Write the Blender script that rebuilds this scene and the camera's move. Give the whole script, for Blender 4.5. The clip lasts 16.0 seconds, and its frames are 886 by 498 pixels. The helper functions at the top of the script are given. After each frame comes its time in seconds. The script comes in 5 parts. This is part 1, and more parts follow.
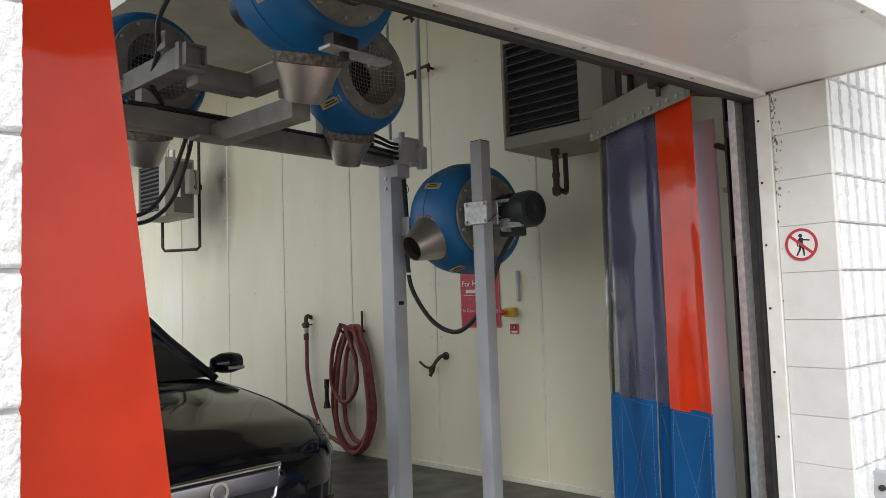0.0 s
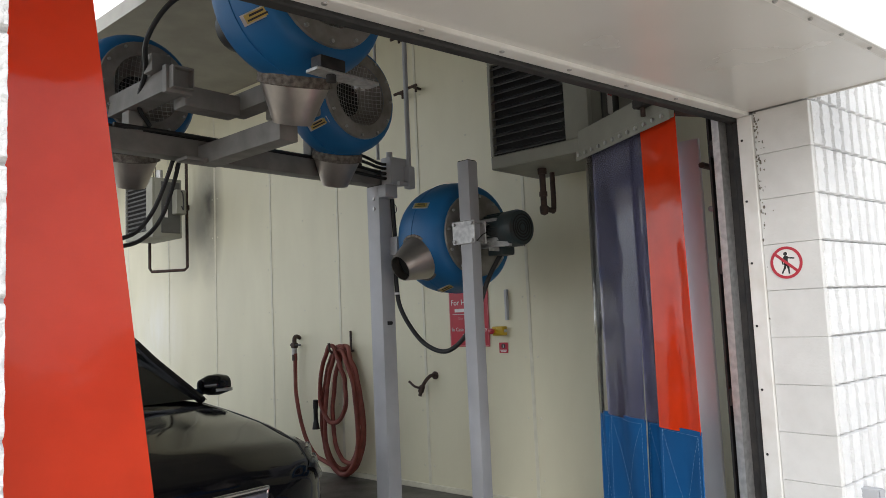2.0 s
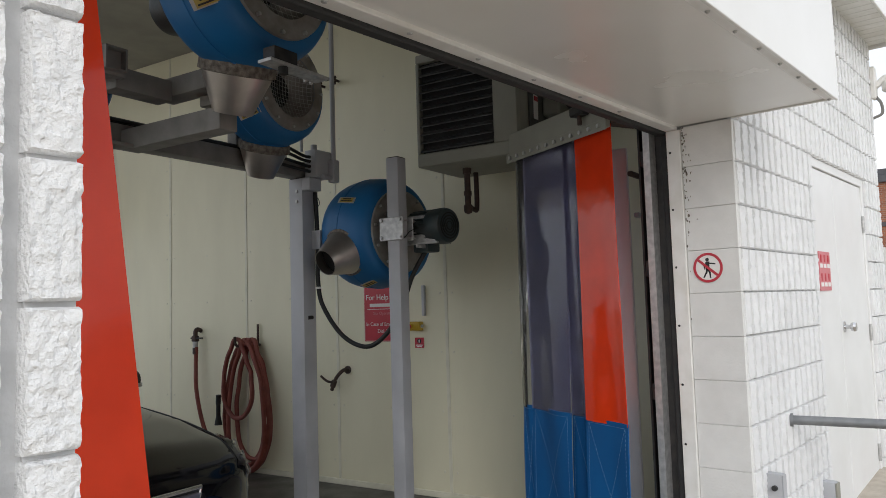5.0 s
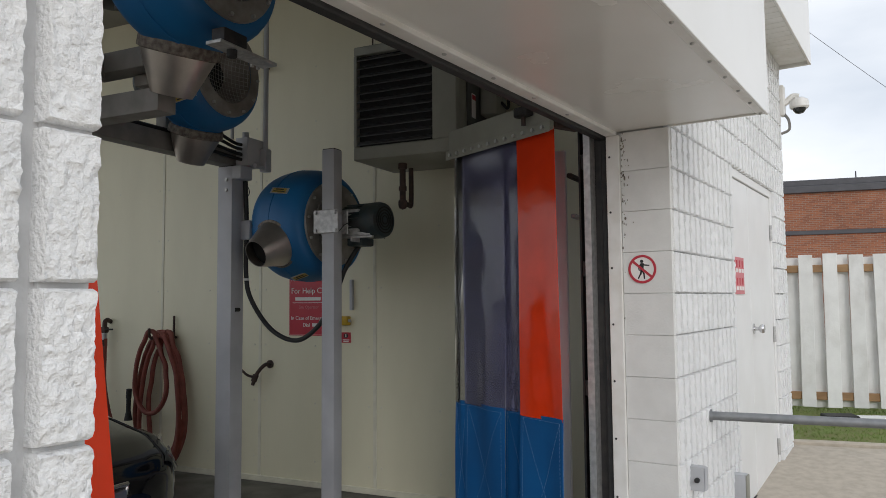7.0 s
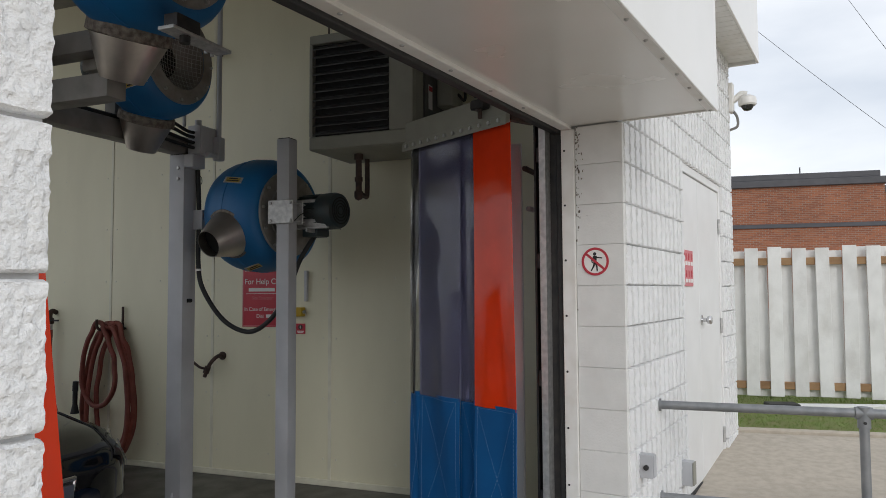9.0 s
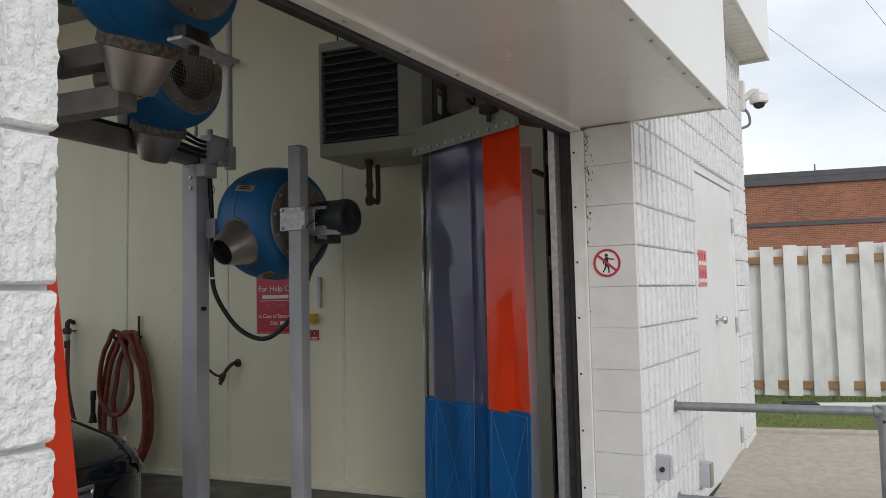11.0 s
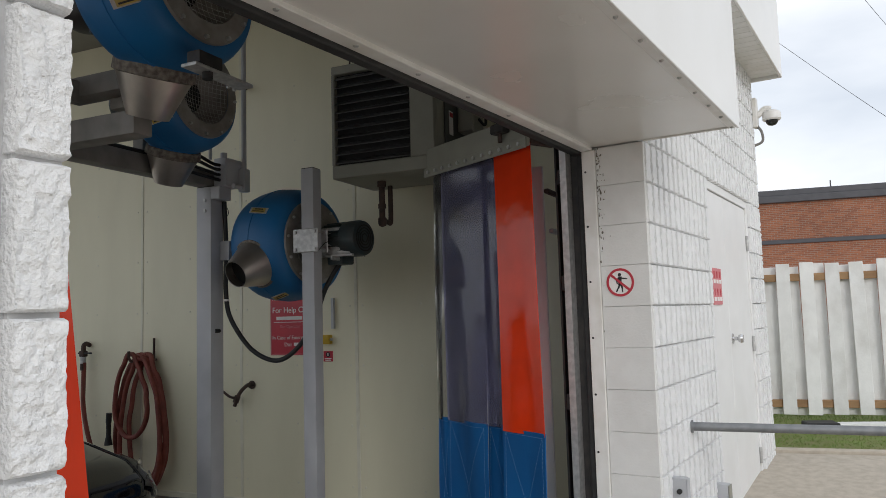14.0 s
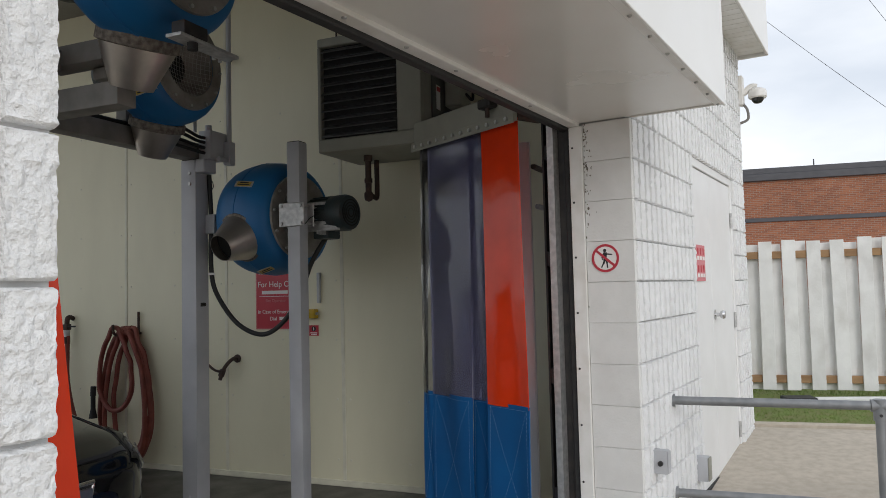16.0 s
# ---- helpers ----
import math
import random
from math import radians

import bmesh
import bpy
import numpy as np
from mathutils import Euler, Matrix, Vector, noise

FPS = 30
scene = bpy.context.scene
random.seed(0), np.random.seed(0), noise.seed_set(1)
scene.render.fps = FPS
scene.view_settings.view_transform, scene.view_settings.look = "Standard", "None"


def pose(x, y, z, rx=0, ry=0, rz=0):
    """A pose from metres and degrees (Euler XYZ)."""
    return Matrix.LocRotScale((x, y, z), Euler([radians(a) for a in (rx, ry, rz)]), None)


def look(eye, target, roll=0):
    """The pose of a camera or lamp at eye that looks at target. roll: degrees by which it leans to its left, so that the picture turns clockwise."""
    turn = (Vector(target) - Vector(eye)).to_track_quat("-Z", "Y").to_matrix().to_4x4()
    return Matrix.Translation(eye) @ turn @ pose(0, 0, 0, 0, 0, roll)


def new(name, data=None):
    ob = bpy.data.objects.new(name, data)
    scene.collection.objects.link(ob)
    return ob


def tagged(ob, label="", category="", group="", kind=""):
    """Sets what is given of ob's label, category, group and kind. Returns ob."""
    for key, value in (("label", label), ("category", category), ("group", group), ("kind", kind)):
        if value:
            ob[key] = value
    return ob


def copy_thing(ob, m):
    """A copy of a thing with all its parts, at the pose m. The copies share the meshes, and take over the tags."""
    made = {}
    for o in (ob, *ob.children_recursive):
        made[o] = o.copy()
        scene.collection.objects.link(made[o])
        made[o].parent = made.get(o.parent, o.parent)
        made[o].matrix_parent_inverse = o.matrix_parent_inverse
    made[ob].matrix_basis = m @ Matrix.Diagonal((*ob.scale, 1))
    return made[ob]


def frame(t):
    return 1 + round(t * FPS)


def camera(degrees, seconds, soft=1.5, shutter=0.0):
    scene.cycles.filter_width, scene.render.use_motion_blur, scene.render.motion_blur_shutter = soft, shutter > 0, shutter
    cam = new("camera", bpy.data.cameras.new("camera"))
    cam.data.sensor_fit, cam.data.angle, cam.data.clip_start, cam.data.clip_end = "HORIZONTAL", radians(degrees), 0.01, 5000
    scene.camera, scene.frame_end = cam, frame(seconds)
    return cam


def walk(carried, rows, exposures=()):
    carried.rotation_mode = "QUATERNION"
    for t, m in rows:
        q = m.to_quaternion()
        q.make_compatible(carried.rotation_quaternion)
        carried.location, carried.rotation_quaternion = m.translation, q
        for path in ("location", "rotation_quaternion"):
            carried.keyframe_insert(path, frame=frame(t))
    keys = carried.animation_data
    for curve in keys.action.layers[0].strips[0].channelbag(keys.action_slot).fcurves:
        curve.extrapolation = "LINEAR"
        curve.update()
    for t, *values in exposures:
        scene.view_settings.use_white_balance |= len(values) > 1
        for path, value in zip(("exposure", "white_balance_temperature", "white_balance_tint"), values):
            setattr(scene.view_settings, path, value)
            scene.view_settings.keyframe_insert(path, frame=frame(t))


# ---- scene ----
cam = camera(61.9, 16.0, soft=0.75)
PATH = [
    (0, (-0.247, -1.354, 1.358), (1.005, 0.2, 1.495), -2.0),
    (0.5, (-0.263, -1.348, 1.369), (0.992, 0.203, 1.508), -2.2),
    (1, (-0.251, -1.358, 1.369), (1.003, 0.193, 1.521), -2.2),
    (1.5, (-0.25, -1.363, 1.37), (1.013, 0.18, 1.535), -2.3),
    (2, (-0.247, -1.362, 1.371), (1.027, 0.169, 1.554), -2.5),
    (2.5, (-0.248, -1.362, 1.376), (1.042, 0.154, 1.57), -2.7),
    (3, (-0.268, -1.354, 1.378), (1.046, 0.143, 1.563), -2.6),
    (3.5, (-0.335, -1.334, 1.381), (1.019, 0.13, 1.537), -2.2),
    (4, (-0.404, -1.303, 1.382), (1.012, 0.102, 1.527), -1.5),
    (4.2, (-0.42, -1.275, 1.401), (1.024, 0.102, 1.547), -1.7),
    (6.3, (-0.601, -1.069, 1.407), (0.989, 0.136, 1.555), -0.7),
    (6.5, (-0.602, -1.051, 1.406), (1.011, 0.123, 1.552), -0.7),
    (7, (-0.606, -1.046, 1.4), (1.054, 0.061, 1.537), -0.5),
    (7.5, (-0.614, -1.05, 1.398), (1.078, 0.01, 1.521), -0.4),
    (8, (-0.615, -1.05, 1.402), (1.101, -0.028, 1.509), -0.2),
    (8.2, (-0.619, -1.047, 1.4), (1.105, -0.039, 1.503), -0.1),
    (10.5, (-0.608, -1.056, 1.403), (1.11, -0.039, 1.534), -1.1),
    (11, (-0.611, -1.062, 1.401), (1.094, -0.025, 1.525), -1.3),
    (11.5, (-0.612, -1.062, 1.401), (1.079, 0.0, 1.517), -1.7),
    (12, (-0.607, -1.064, 1.401), (1.071, 0.018, 1.515), -2.1),
    (12.5, (-0.606, -1.065, 1.404), (1.065, 0.027, 1.523), -2.3),
    (13, (-0.608, -1.068, 1.407), (1.062, 0.025, 1.543), -2.2),
    (13.5, (-0.609, -1.07, 1.409), (1.065, 0.012, 1.568), -1.9),
    (14, (-0.609, -1.07, 1.408), (1.074, -0.004, 1.585), -1.7),
    (14.5, (-0.607, -1.07, 1.406), (1.084, -0.017, 1.578), -1.7),
    (15, (-0.614, -1.072, 1.404), (1.085, -0.028, 1.554), -1.5),
    (15.5, (-0.62, -1.07, 1.404), (1.085, -0.032, 1.529), -1.5),
    (16, (-0.618, -1.068, 1.402), (1.089, -0.032, 1.513), -1.4),
]
EXPOSURES = [(0, 1.07), (2.5, 1.02), (4, 0.80), (6.3, 0.40), (7, 0.33), (8, 0.31), (10.5, 0.33), (16, 0.36)]
walk(cam, [(t, look(eye, target, roll)) for t, eye, target, roll in PATH], EXPOSURES)


# ---- world and light ----
world = bpy.data.worlds.new("world")
scene.world = world
world.use_nodes = True
wn = world.node_tree
wn.nodes.clear()
w_out = wn.nodes.new("ShaderNodeOutputWorld")
w_bg = wn.nodes.new("ShaderNodeBackground")
w_sky = wn.nodes.new("ShaderNodeTexSky")
w_sky.sky_type, w_sky.sun_disc = "NISHITA", False
w_sky.sun_elevation, w_sky.sun_rotation = radians(25), radians(223)
w_co = wn.nodes.new("ShaderNodeTexCoord")
w_map = wn.nodes.new("ShaderNodeMapping")
w_map.inputs["Scale"].default_value = (1.0, 1.0, 3.2)
w_noise = wn.nodes.new("ShaderNodeTexNoise")
w_noise.inputs["Scale"].default_value, w_noise.inputs["Detail"].default_value = 2.1, 6.0
w_ramp = wn.nodes.new("ShaderNodeValToRGB")
w_ramp.color_ramp.elements[0].position, w_ramp.color_ramp.elements[0].color = 0.34, (6.9, 7.4, 8.2, 1)
w_ramp.color_ramp.elements[1].position, w_ramp.color_ramp.elements[1].color = 0.66, (10.4, 10.6, 10.9, 1)
w_mix = wn.nodes.new("ShaderNodeMix")
w_mix.data_type = "RGBA"
w_mix.inputs["Factor"].default_value = 0.86
wn.links.new(w_co.outputs["Generated"], w_map.inputs["Vector"])
wn.links.new(w_map.outputs["Vector"], w_noise.inputs["Vector"])
wn.links.new(w_noise.outputs["Fac"], w_ramp.inputs["Fac"])
wn.links.new(w_sky.outputs["Color"], w_mix.inputs["A"])
wn.links.new(w_ramp.outputs["Color"], w_mix.inputs["B"])
wn.links.new(w_mix.outputs["Result"], w_bg.inputs["Color"])
w_bg.inputs["Strength"].default_value = 0.09
wn.links.new(w_bg.outputs["Background"], w_out.inputs["Surface"])

sun = new("sun", bpy.data.lights.new("sun", "SUN"))
sun.data.energy, sun.data.angle, sun.data.color = 0.62, radians(25), (1.0, 0.985, 0.96)
sun.matrix_basis = look((-8, -8.5, 5.4), (0, 0, 0))


# ---- materials ----
def mat(name, a, b=None, scale=6.0, rough=0.5, rough2=None, metal=0.0, bump=0.0, bscale=60.0, spec=0.5, big=None, bigscale=0.8, bigamt=0.35, stretch=(1, 1, 1), per_piece=0.0):
    """Two-scale procedural surface: fine mottling a to b, broad stains towards big, bump grain."""
    m = bpy.data.materials.new(name)
    m.use_nodes = True
    nt = m.node_tree
    p = nt.nodes["Principled BSDF"]
    co = nt.nodes.new("ShaderNodeTexCoord")
    mp = nt.nodes.new("ShaderNodeMapping")
    mp.inputs["Scale"].default_value = stretch
    geo = nt.nodes.new("ShaderNodeNewGeometry")
    nt.links.new(geo.outputs["Position"], mp.inputs["Vector"])
    n1 = nt.nodes.new("ShaderNodeTexNoise")
    n1.inputs["Scale"].default_value, n1.inputs["Detail"].default_value = scale, 6.0
    nt.links.new(mp.outputs["Vector"], n1.inputs["Vector"])
    mix = nt.nodes.new("ShaderNodeMix")
    mix.data_type = "RGBA"
    mix.inputs["A"].default_value = (*a, 1)
    mix.inputs["B"].default_value = (*(b or [c * 0.88 for c in a]), 1)
    r1 = nt.nodes.new("ShaderNodeMapRange")
    r1.inputs["From Min"].default_value, r1.inputs["From Max"].default_value = 0.35, 0.65
    nt.links.new(n1.outputs["Fac"], r1.inputs["Value"])
    nt.links.new(r1.outputs["Result"], mix.inputs["Factor"])
    colour = mix.outputs["Result"]
    if big:
        n2 = nt.nodes.new("ShaderNodeTexNoise")
        n2.inputs["Scale"].default_value, n2.inputs["Detail"].default_value = bigscale, 4.0
        nt.links.new(mp.outputs["Vector"], n2.inputs["Vector"])
        r2 = nt.nodes.new("ShaderNodeMapRange")
        r2.inputs["From Min"].default_value, r2.inputs["From Max"].default_value = 0.48, 0.72
        r2.inputs["To Max"].default_value = bigamt
        nt.links.new(n2.outputs["Fac"], r2.inputs["Value"])
        m2 = nt.nodes.new("ShaderNodeMix")
        m2.data_type = "RGBA"
        nt.links.new(r2.outputs["Result"], m2.inputs["Factor"])
        nt.links.new(colour, m2.inputs["A"])
        m2.inputs["B"].default_value = (*big, 1)
        colour = m2.outputs["Result"]
    if per_piece:
        info = nt.nodes.new("ShaderNodeObjectInfo")
        r3 = nt.nodes.new("ShaderNodeMapRange")
        r3.inputs["To Min"].default_value, r3.inputs["To Max"].default_value = 1 - per_piece, 1 + per_piece
        nt.links.new(info.outputs["Random"], r3.inputs["Value"])
        hsv = nt.nodes.new("ShaderNodeHueSaturation")
        nt.links.new(r3.outputs["Result"], hsv.inputs["Value"])
        nt.links.new(colour, hsv.inputs["Color"])
        colour = hsv.outputs["Color"]
    nt.links.new(colour, p.inputs["Base Color"])
    p.inputs["Metallic"].default_value = metal
    p.inputs["Specular IOR Level"].default_value = spec
    r4 = nt.nodes.new("ShaderNodeMapRange")
    r4.inputs["To Min"].default_value, r4.inputs["To Max"].default_value = rough, rough if rough2 is None else rough2
    nt.links.new(n1.outputs["Fac"], r4.inputs["Value"])
    nt.links.new(r4.outputs["Result"], p.inputs["Roughness"])
    if bump:
        n3 = nt.nodes.new("ShaderNodeTexNoise")
        n3.inputs["Scale"].default_value, n3.inputs["Detail"].default_value = bscale, 5.0
        nt.links.new(mp.outputs["Vector"], n3.inputs["Vector"])
        bp = nt.nodes.new("ShaderNodeBump")
        bp.inputs["Strength"].default_value, bp.inputs["Distance"].default_value = bump, 0.01
        nt.links.new(n3.outputs["Fac"], bp.inputs["Height"])
        nt.links.new(bp.outputs["Normal"], p.inputs["Normal"])
    return m


def vinyl(name, tint, clear, body, rough=0.08, scatter=0.5):
    """Thin plastic sheet: tinted see-through, part cloudy body, and a glossy skin."""
    m = bpy.data.materials.new(name)
    m.use_nodes = True
    nt = m.node_tree
    nt.nodes.clear()
    out = nt.nodes.new("ShaderNodeOutputMaterial")
    tr = nt.nodes.new("ShaderNodeBsdfTransparent")
    tr.inputs["Color"].default_value = (*tint, 1)
    df = nt.nodes.new("ShaderNodeBsdfDiffuse")
    df.inputs["Color"].default_value = (*body, 1)
    tl = nt.nodes.new("ShaderNodeBsdfTranslucent")
    tl.inputs["Color"].default_value = (*body, 1)
    half = nt.nodes.new("ShaderNodeMixShader")
    half.inputs["Fac"].default_value = scatter
    nt.links.new(df.outputs[0], half.inputs[1])
    nt.links.new(tl.outputs[0], half.inputs[2])
    geo = nt.nodes.new("ShaderNodeNewGeometry")
    ns = nt.nodes.new("ShaderNodeTexNoise")
    ns.inputs["Scale"].default_value, ns.inputs["Detail"].default_value = 5.0, 4.0
    nt.links.new(geo.outputs["Position"], ns.inputs["Vector"])
    rg = nt.nodes.new("ShaderNodeMapRange")
    rg.inputs["From Min"].default_value, rg.inputs["From Max"].default_value = 0.3, 0.7
    rg.inputs["To Min"].default_value, rg.inputs["To Max"].default_value = clear - 0.08, clear + 0.08
    nt.links.new(ns.outputs["Fac"], rg.inputs["Value"])
    mx = nt.nodes.new("ShaderNodeMixShader")
    nt.links.new(rg.outputs["Result"], mx.inputs["Fac"])
    nt.links.new(half.outputs[0], mx.inputs[1])
    nt.links.new(tr.outputs[0], mx.inputs[2])
    gl = nt.nodes.new("ShaderNodeBsdfGlossy")
    gl.inputs["Roughness"].default_value = rough
    fr = nt.nodes.new("ShaderNodeFresnel")
    fr.inputs["IOR"].default_value = 1.45
    bp = nt.nodes.new("ShaderNodeBump")
    bp.inputs["Strength"].default_value, bp.inputs["Distance"].default_value = 0.15, 0.02
    nt.links.new(ns.outputs["Fac"], bp.inputs["Height"])
    nt.links.new(bp.outputs["Normal"], gl.inputs["Normal"])
    top = nt.nodes.new("ShaderNodeMixShader")
    nt.links.new(fr.outputs["Fac"], top.inputs["Fac"])
    nt.links.new(mx.outputs[0], top.inputs[1])
    nt.links.new(gl.outputs[0], top.inputs[2])
    nt.links.new(top.outputs[0], out.inputs["Surface"])
    return m


WHITE_BLOCK = mat("white_painted_block", (0.86, 0.86, 0.86), (0.80, 0.805, 0.81), 14, 0.6, 0.8, bump=0.8, bscale=125, big=(0.72, 0.72, 0.71), bigscale=1.6, per_piece=0.03)
WHITE_SMOOTH = mat("white_painted_smooth_block", (0.74, 0.735, 0.72), (0.69, 0.685, 0.67), 9, 0.5, 0.7, bump=0.18, bscale=90, big=(0.60, 0.59, 0.56), bigscale=2.5, per_piece=0.02)
MORTAR = mat("painted_mortar", (0.62, 0.62, 0.62), (0.52, 0.52, 0.52), 20, 0.8, bump=0.3)
WHITE_METAL = mat("white_painted_sheet_metal", (0.78, 0.77, 0.745), (0.75, 0.74, 0.71), 2.5, 0.18, 0.32, big=(0.68, 0.665, 0.63), bigscale=1.3, bigamt=0.4, bump=0.03, bscale=5)
WHITE_TRIM = mat("white_trim_metal", (0.80, 0.79, 0.77), (0.74, 0.73, 0.70), 12, 0.35, 0.5, big=(0.5, 0.44, 0.35), bigscale=3, bigamt=0.25)
DARK_STEEL = mat("dark_door_steel", (0.03, 0.03, 0.032), (0.055, 0.05, 0.048), 18, 0.45, 0.6, metal=0.5, bump=0.1)
RUBBER = mat("black_rubber", (0.016, 0.016, 0.017), (0.03, 0.03, 0.03), 30, 0.6, 0.8, bump=0.1)
CREAM = mat("cream_wall_panel", (0.76, 0.73, 0.555), (0.72, 0.69, 0.52), 3.5, 0.32, 0.5, big=(0.56, 0.535, 0.41), bigscale=0.7, bigamt=0.4, bump=0.05, bscale=25, stretch=(1, 1, 0.35))
CREAM_TRIM = mat("cream_joint_strip", (0.74, 0.72, 0.59), (0.66, 0.64, 0.52), 10, 0.4, 0.5)
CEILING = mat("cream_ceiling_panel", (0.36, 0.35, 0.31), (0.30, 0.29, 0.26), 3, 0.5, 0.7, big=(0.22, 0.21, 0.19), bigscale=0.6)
WET_FLOOR = mat("wet_dark_concrete", (0.085, 0.082, 0.076), (0.05, 0.048, 0.045), 5, 0.22, 0.6, bump=0.12, bscale=70, big=(0.12, 0.115, 0.10), bigscale=0.9)
CONCRETE = mat("pale_concrete_paving", (0.50, 0.445, 0.37), (0.42, 0.37, 0.305), 16, 0.8, 0.95, bump=0.3, bscale=150, big=(0.32, 0.285, 0.235), bigscale=0.9, bigamt=0.6)
ASPHALT = mat("grey_asphalt", (0.06, 0.06, 0.06), (0.045, 0.045, 0.046), 30, 0.85, bump=0.4, bscale=200)
SOIL = mat("lawn_ground", (0.14, 0.20, 0.045), (0.17, 0.17, 0.06), 9, 0.9, bump=0.5, bscale=60, big=(0.15, 0.12, 0.06), bigscale=1.7)
GRASS = mat("grass_blade", (0.17, 0.25, 0.045), (0.12, 0.18, 0.035), 3, 0.6)
GREY_PAINT = mat("grey_painted_steel", (0.49, 0.50, 0.525), (0.44, 0.45, 0.475), 5, 0.38, 0.5, bump=0.05, bscale=90, big=(0.28, 0.28, 0.29), bigscale=2.2, bigamt=0.35)
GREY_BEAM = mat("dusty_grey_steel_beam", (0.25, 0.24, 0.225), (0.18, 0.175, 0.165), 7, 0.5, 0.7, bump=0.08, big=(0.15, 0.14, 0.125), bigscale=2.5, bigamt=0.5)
BLUE = mat("blue_moulded_plastic", (0.008, 0.14, 0.36), (0.007, 0.12, 0.31), 4, 0.42, 0.6, bump=0.05, bscale=140, big=(0.02, 0.10, 0.22), bigscale=3, bigamt=0.35)
STEEL = mat("brushed_stainless", (0.50, 0.46, 0.42), (0.40, 0.37, 0.34), 9, 0.32, 0.48, metal=0.9, bump=0.04, big=(0.33, 0.29, 0.25), bigscale=4)
GUARD = mat("bright_stainless_sheet", (0.70, 0.69, 0.68), (0.62, 0.61, 0.60), 6, 0.34, 0.46, metal=0.55, bump=0.03, bscale=8, stretch=(1, 1, 0.2))
GALV = mat("galvanised_plate", (0.56, 0.56, 0.55), (0.42, 0.42, 0.42), 35, 0.4, 0.6, metal=0.75, bump=0.04)
PLATE = mat("grey_inlet_plate", (0.34, 0.325, 0.30), (0.24, 0.23, 0.21), 12, 0.5, 0.65, metal=0.4, big=(0.16, 0.14, 0.12), bigscale=5)
CRUST = mat("crusted_clamp_band", (0.28, 0.25, 0.21), (0.12, 0.10, 0.085), 40, 0.75, 0.9, metal=0.3, bump=0.6, bscale=150)
MOTOR = mat("dark_green_motor_paint", (0.022, 0.04, 0.046), (0.035, 0.045, 0.046), 15, 0.4, 0.6, bump=0.12, big=(0.07, 0.045, 0.035), bigscale=5, bigamt=0.5)
HEATER = mat("grey_beige_heater_enamel", (0.30, 0.30, 0.255), (0.26, 0.26, 0.22), 5, 0.4, 0.55, big=(0.27, 0.26, 0.22), bigscale=3, bigamt=0.4)
# heater enamel taken darker: the near side's shade is put into this colour
SIDE_SHADE = mat("shaded_heater_enamel", (0.11, 0.11, 0.105), (0.085, 0.085, 0.08), 6, 0.45, 0.6)
LOUVER = mat("dark_louver_metal", (0.16, 0.165, 0.17), (0.12, 0.12, 0.125), 8, 0.4, 0.55, metal=0.4)
# flat black for pieces that paint in the dark depth of openings
BLACK = mat("black_depth_shade", (0.01, 0.01, 0.011), (0.015, 0.015, 0.015), 8, 0.7)
IRON = mat("rusty_black_iron_pipe", (0.05, 0.035, 0.03), (0.09, 0.055, 0.045), 25, 0.6, 0.8, metal=0.3, bump=0.2)
CABLE = mat("black_cable", (0.012, 0.012, 0.013), (0.02, 0.02, 0.02), 30, 0.45, 0.6)
HOSE = mat("faded_red_rubber_hose", (0.23, 0.052, 0.036), (0.17, 0.038, 0.028), 14, 0.5, 0.7, bump=0.1, big=(0.28, 0.10, 0.075), bigscale=5)
RED = mat("red_sign_enamel", (0.50, 0.025, 0.045), (0.45, 0.02, 0.04), 6, 0.35, 0.45)
WHITE = mat("white_print", (0.80, 0.78, 0.76), (0.76, 0.74, 0.72), 10, 0.5)
PINK = mat("pink_print", (0.62, 0.20, 0.22), (0.58, 0.18, 0.2), 10, 0.5)
INK = mat("black_print", (0.012, 0.012, 0.014), (0.018, 0.018, 0.02), 10, 0.5)
YELLOW = mat("yellow_plastic", (0.62, 0.42, 0.02), (0.55, 0.36, 0.02), 10, 0.4)
LABEL_Y = mat("aged_yellow_label", (0.50, 0.36, 0.06), (0.42, 0.33, 0.12), 14, 0.5)
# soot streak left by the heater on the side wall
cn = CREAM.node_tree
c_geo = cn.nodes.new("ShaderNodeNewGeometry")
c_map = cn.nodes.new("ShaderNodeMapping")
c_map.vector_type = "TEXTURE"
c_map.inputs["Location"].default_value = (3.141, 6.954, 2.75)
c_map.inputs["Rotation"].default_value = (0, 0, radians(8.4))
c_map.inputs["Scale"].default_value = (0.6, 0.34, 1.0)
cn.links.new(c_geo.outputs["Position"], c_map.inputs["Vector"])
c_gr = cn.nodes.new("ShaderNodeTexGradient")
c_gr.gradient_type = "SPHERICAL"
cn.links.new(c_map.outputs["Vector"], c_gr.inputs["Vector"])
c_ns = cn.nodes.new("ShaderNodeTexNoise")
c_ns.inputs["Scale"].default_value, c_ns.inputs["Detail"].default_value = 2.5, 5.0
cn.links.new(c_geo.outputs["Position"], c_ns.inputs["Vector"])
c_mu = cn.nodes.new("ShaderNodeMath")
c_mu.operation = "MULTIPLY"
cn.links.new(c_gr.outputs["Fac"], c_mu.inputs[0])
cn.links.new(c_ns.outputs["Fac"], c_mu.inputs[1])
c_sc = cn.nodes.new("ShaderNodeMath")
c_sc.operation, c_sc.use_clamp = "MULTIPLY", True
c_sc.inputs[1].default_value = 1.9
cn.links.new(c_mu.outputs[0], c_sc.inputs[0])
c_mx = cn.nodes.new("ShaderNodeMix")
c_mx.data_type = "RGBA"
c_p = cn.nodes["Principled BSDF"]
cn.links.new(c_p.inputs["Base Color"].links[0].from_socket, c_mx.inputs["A"])
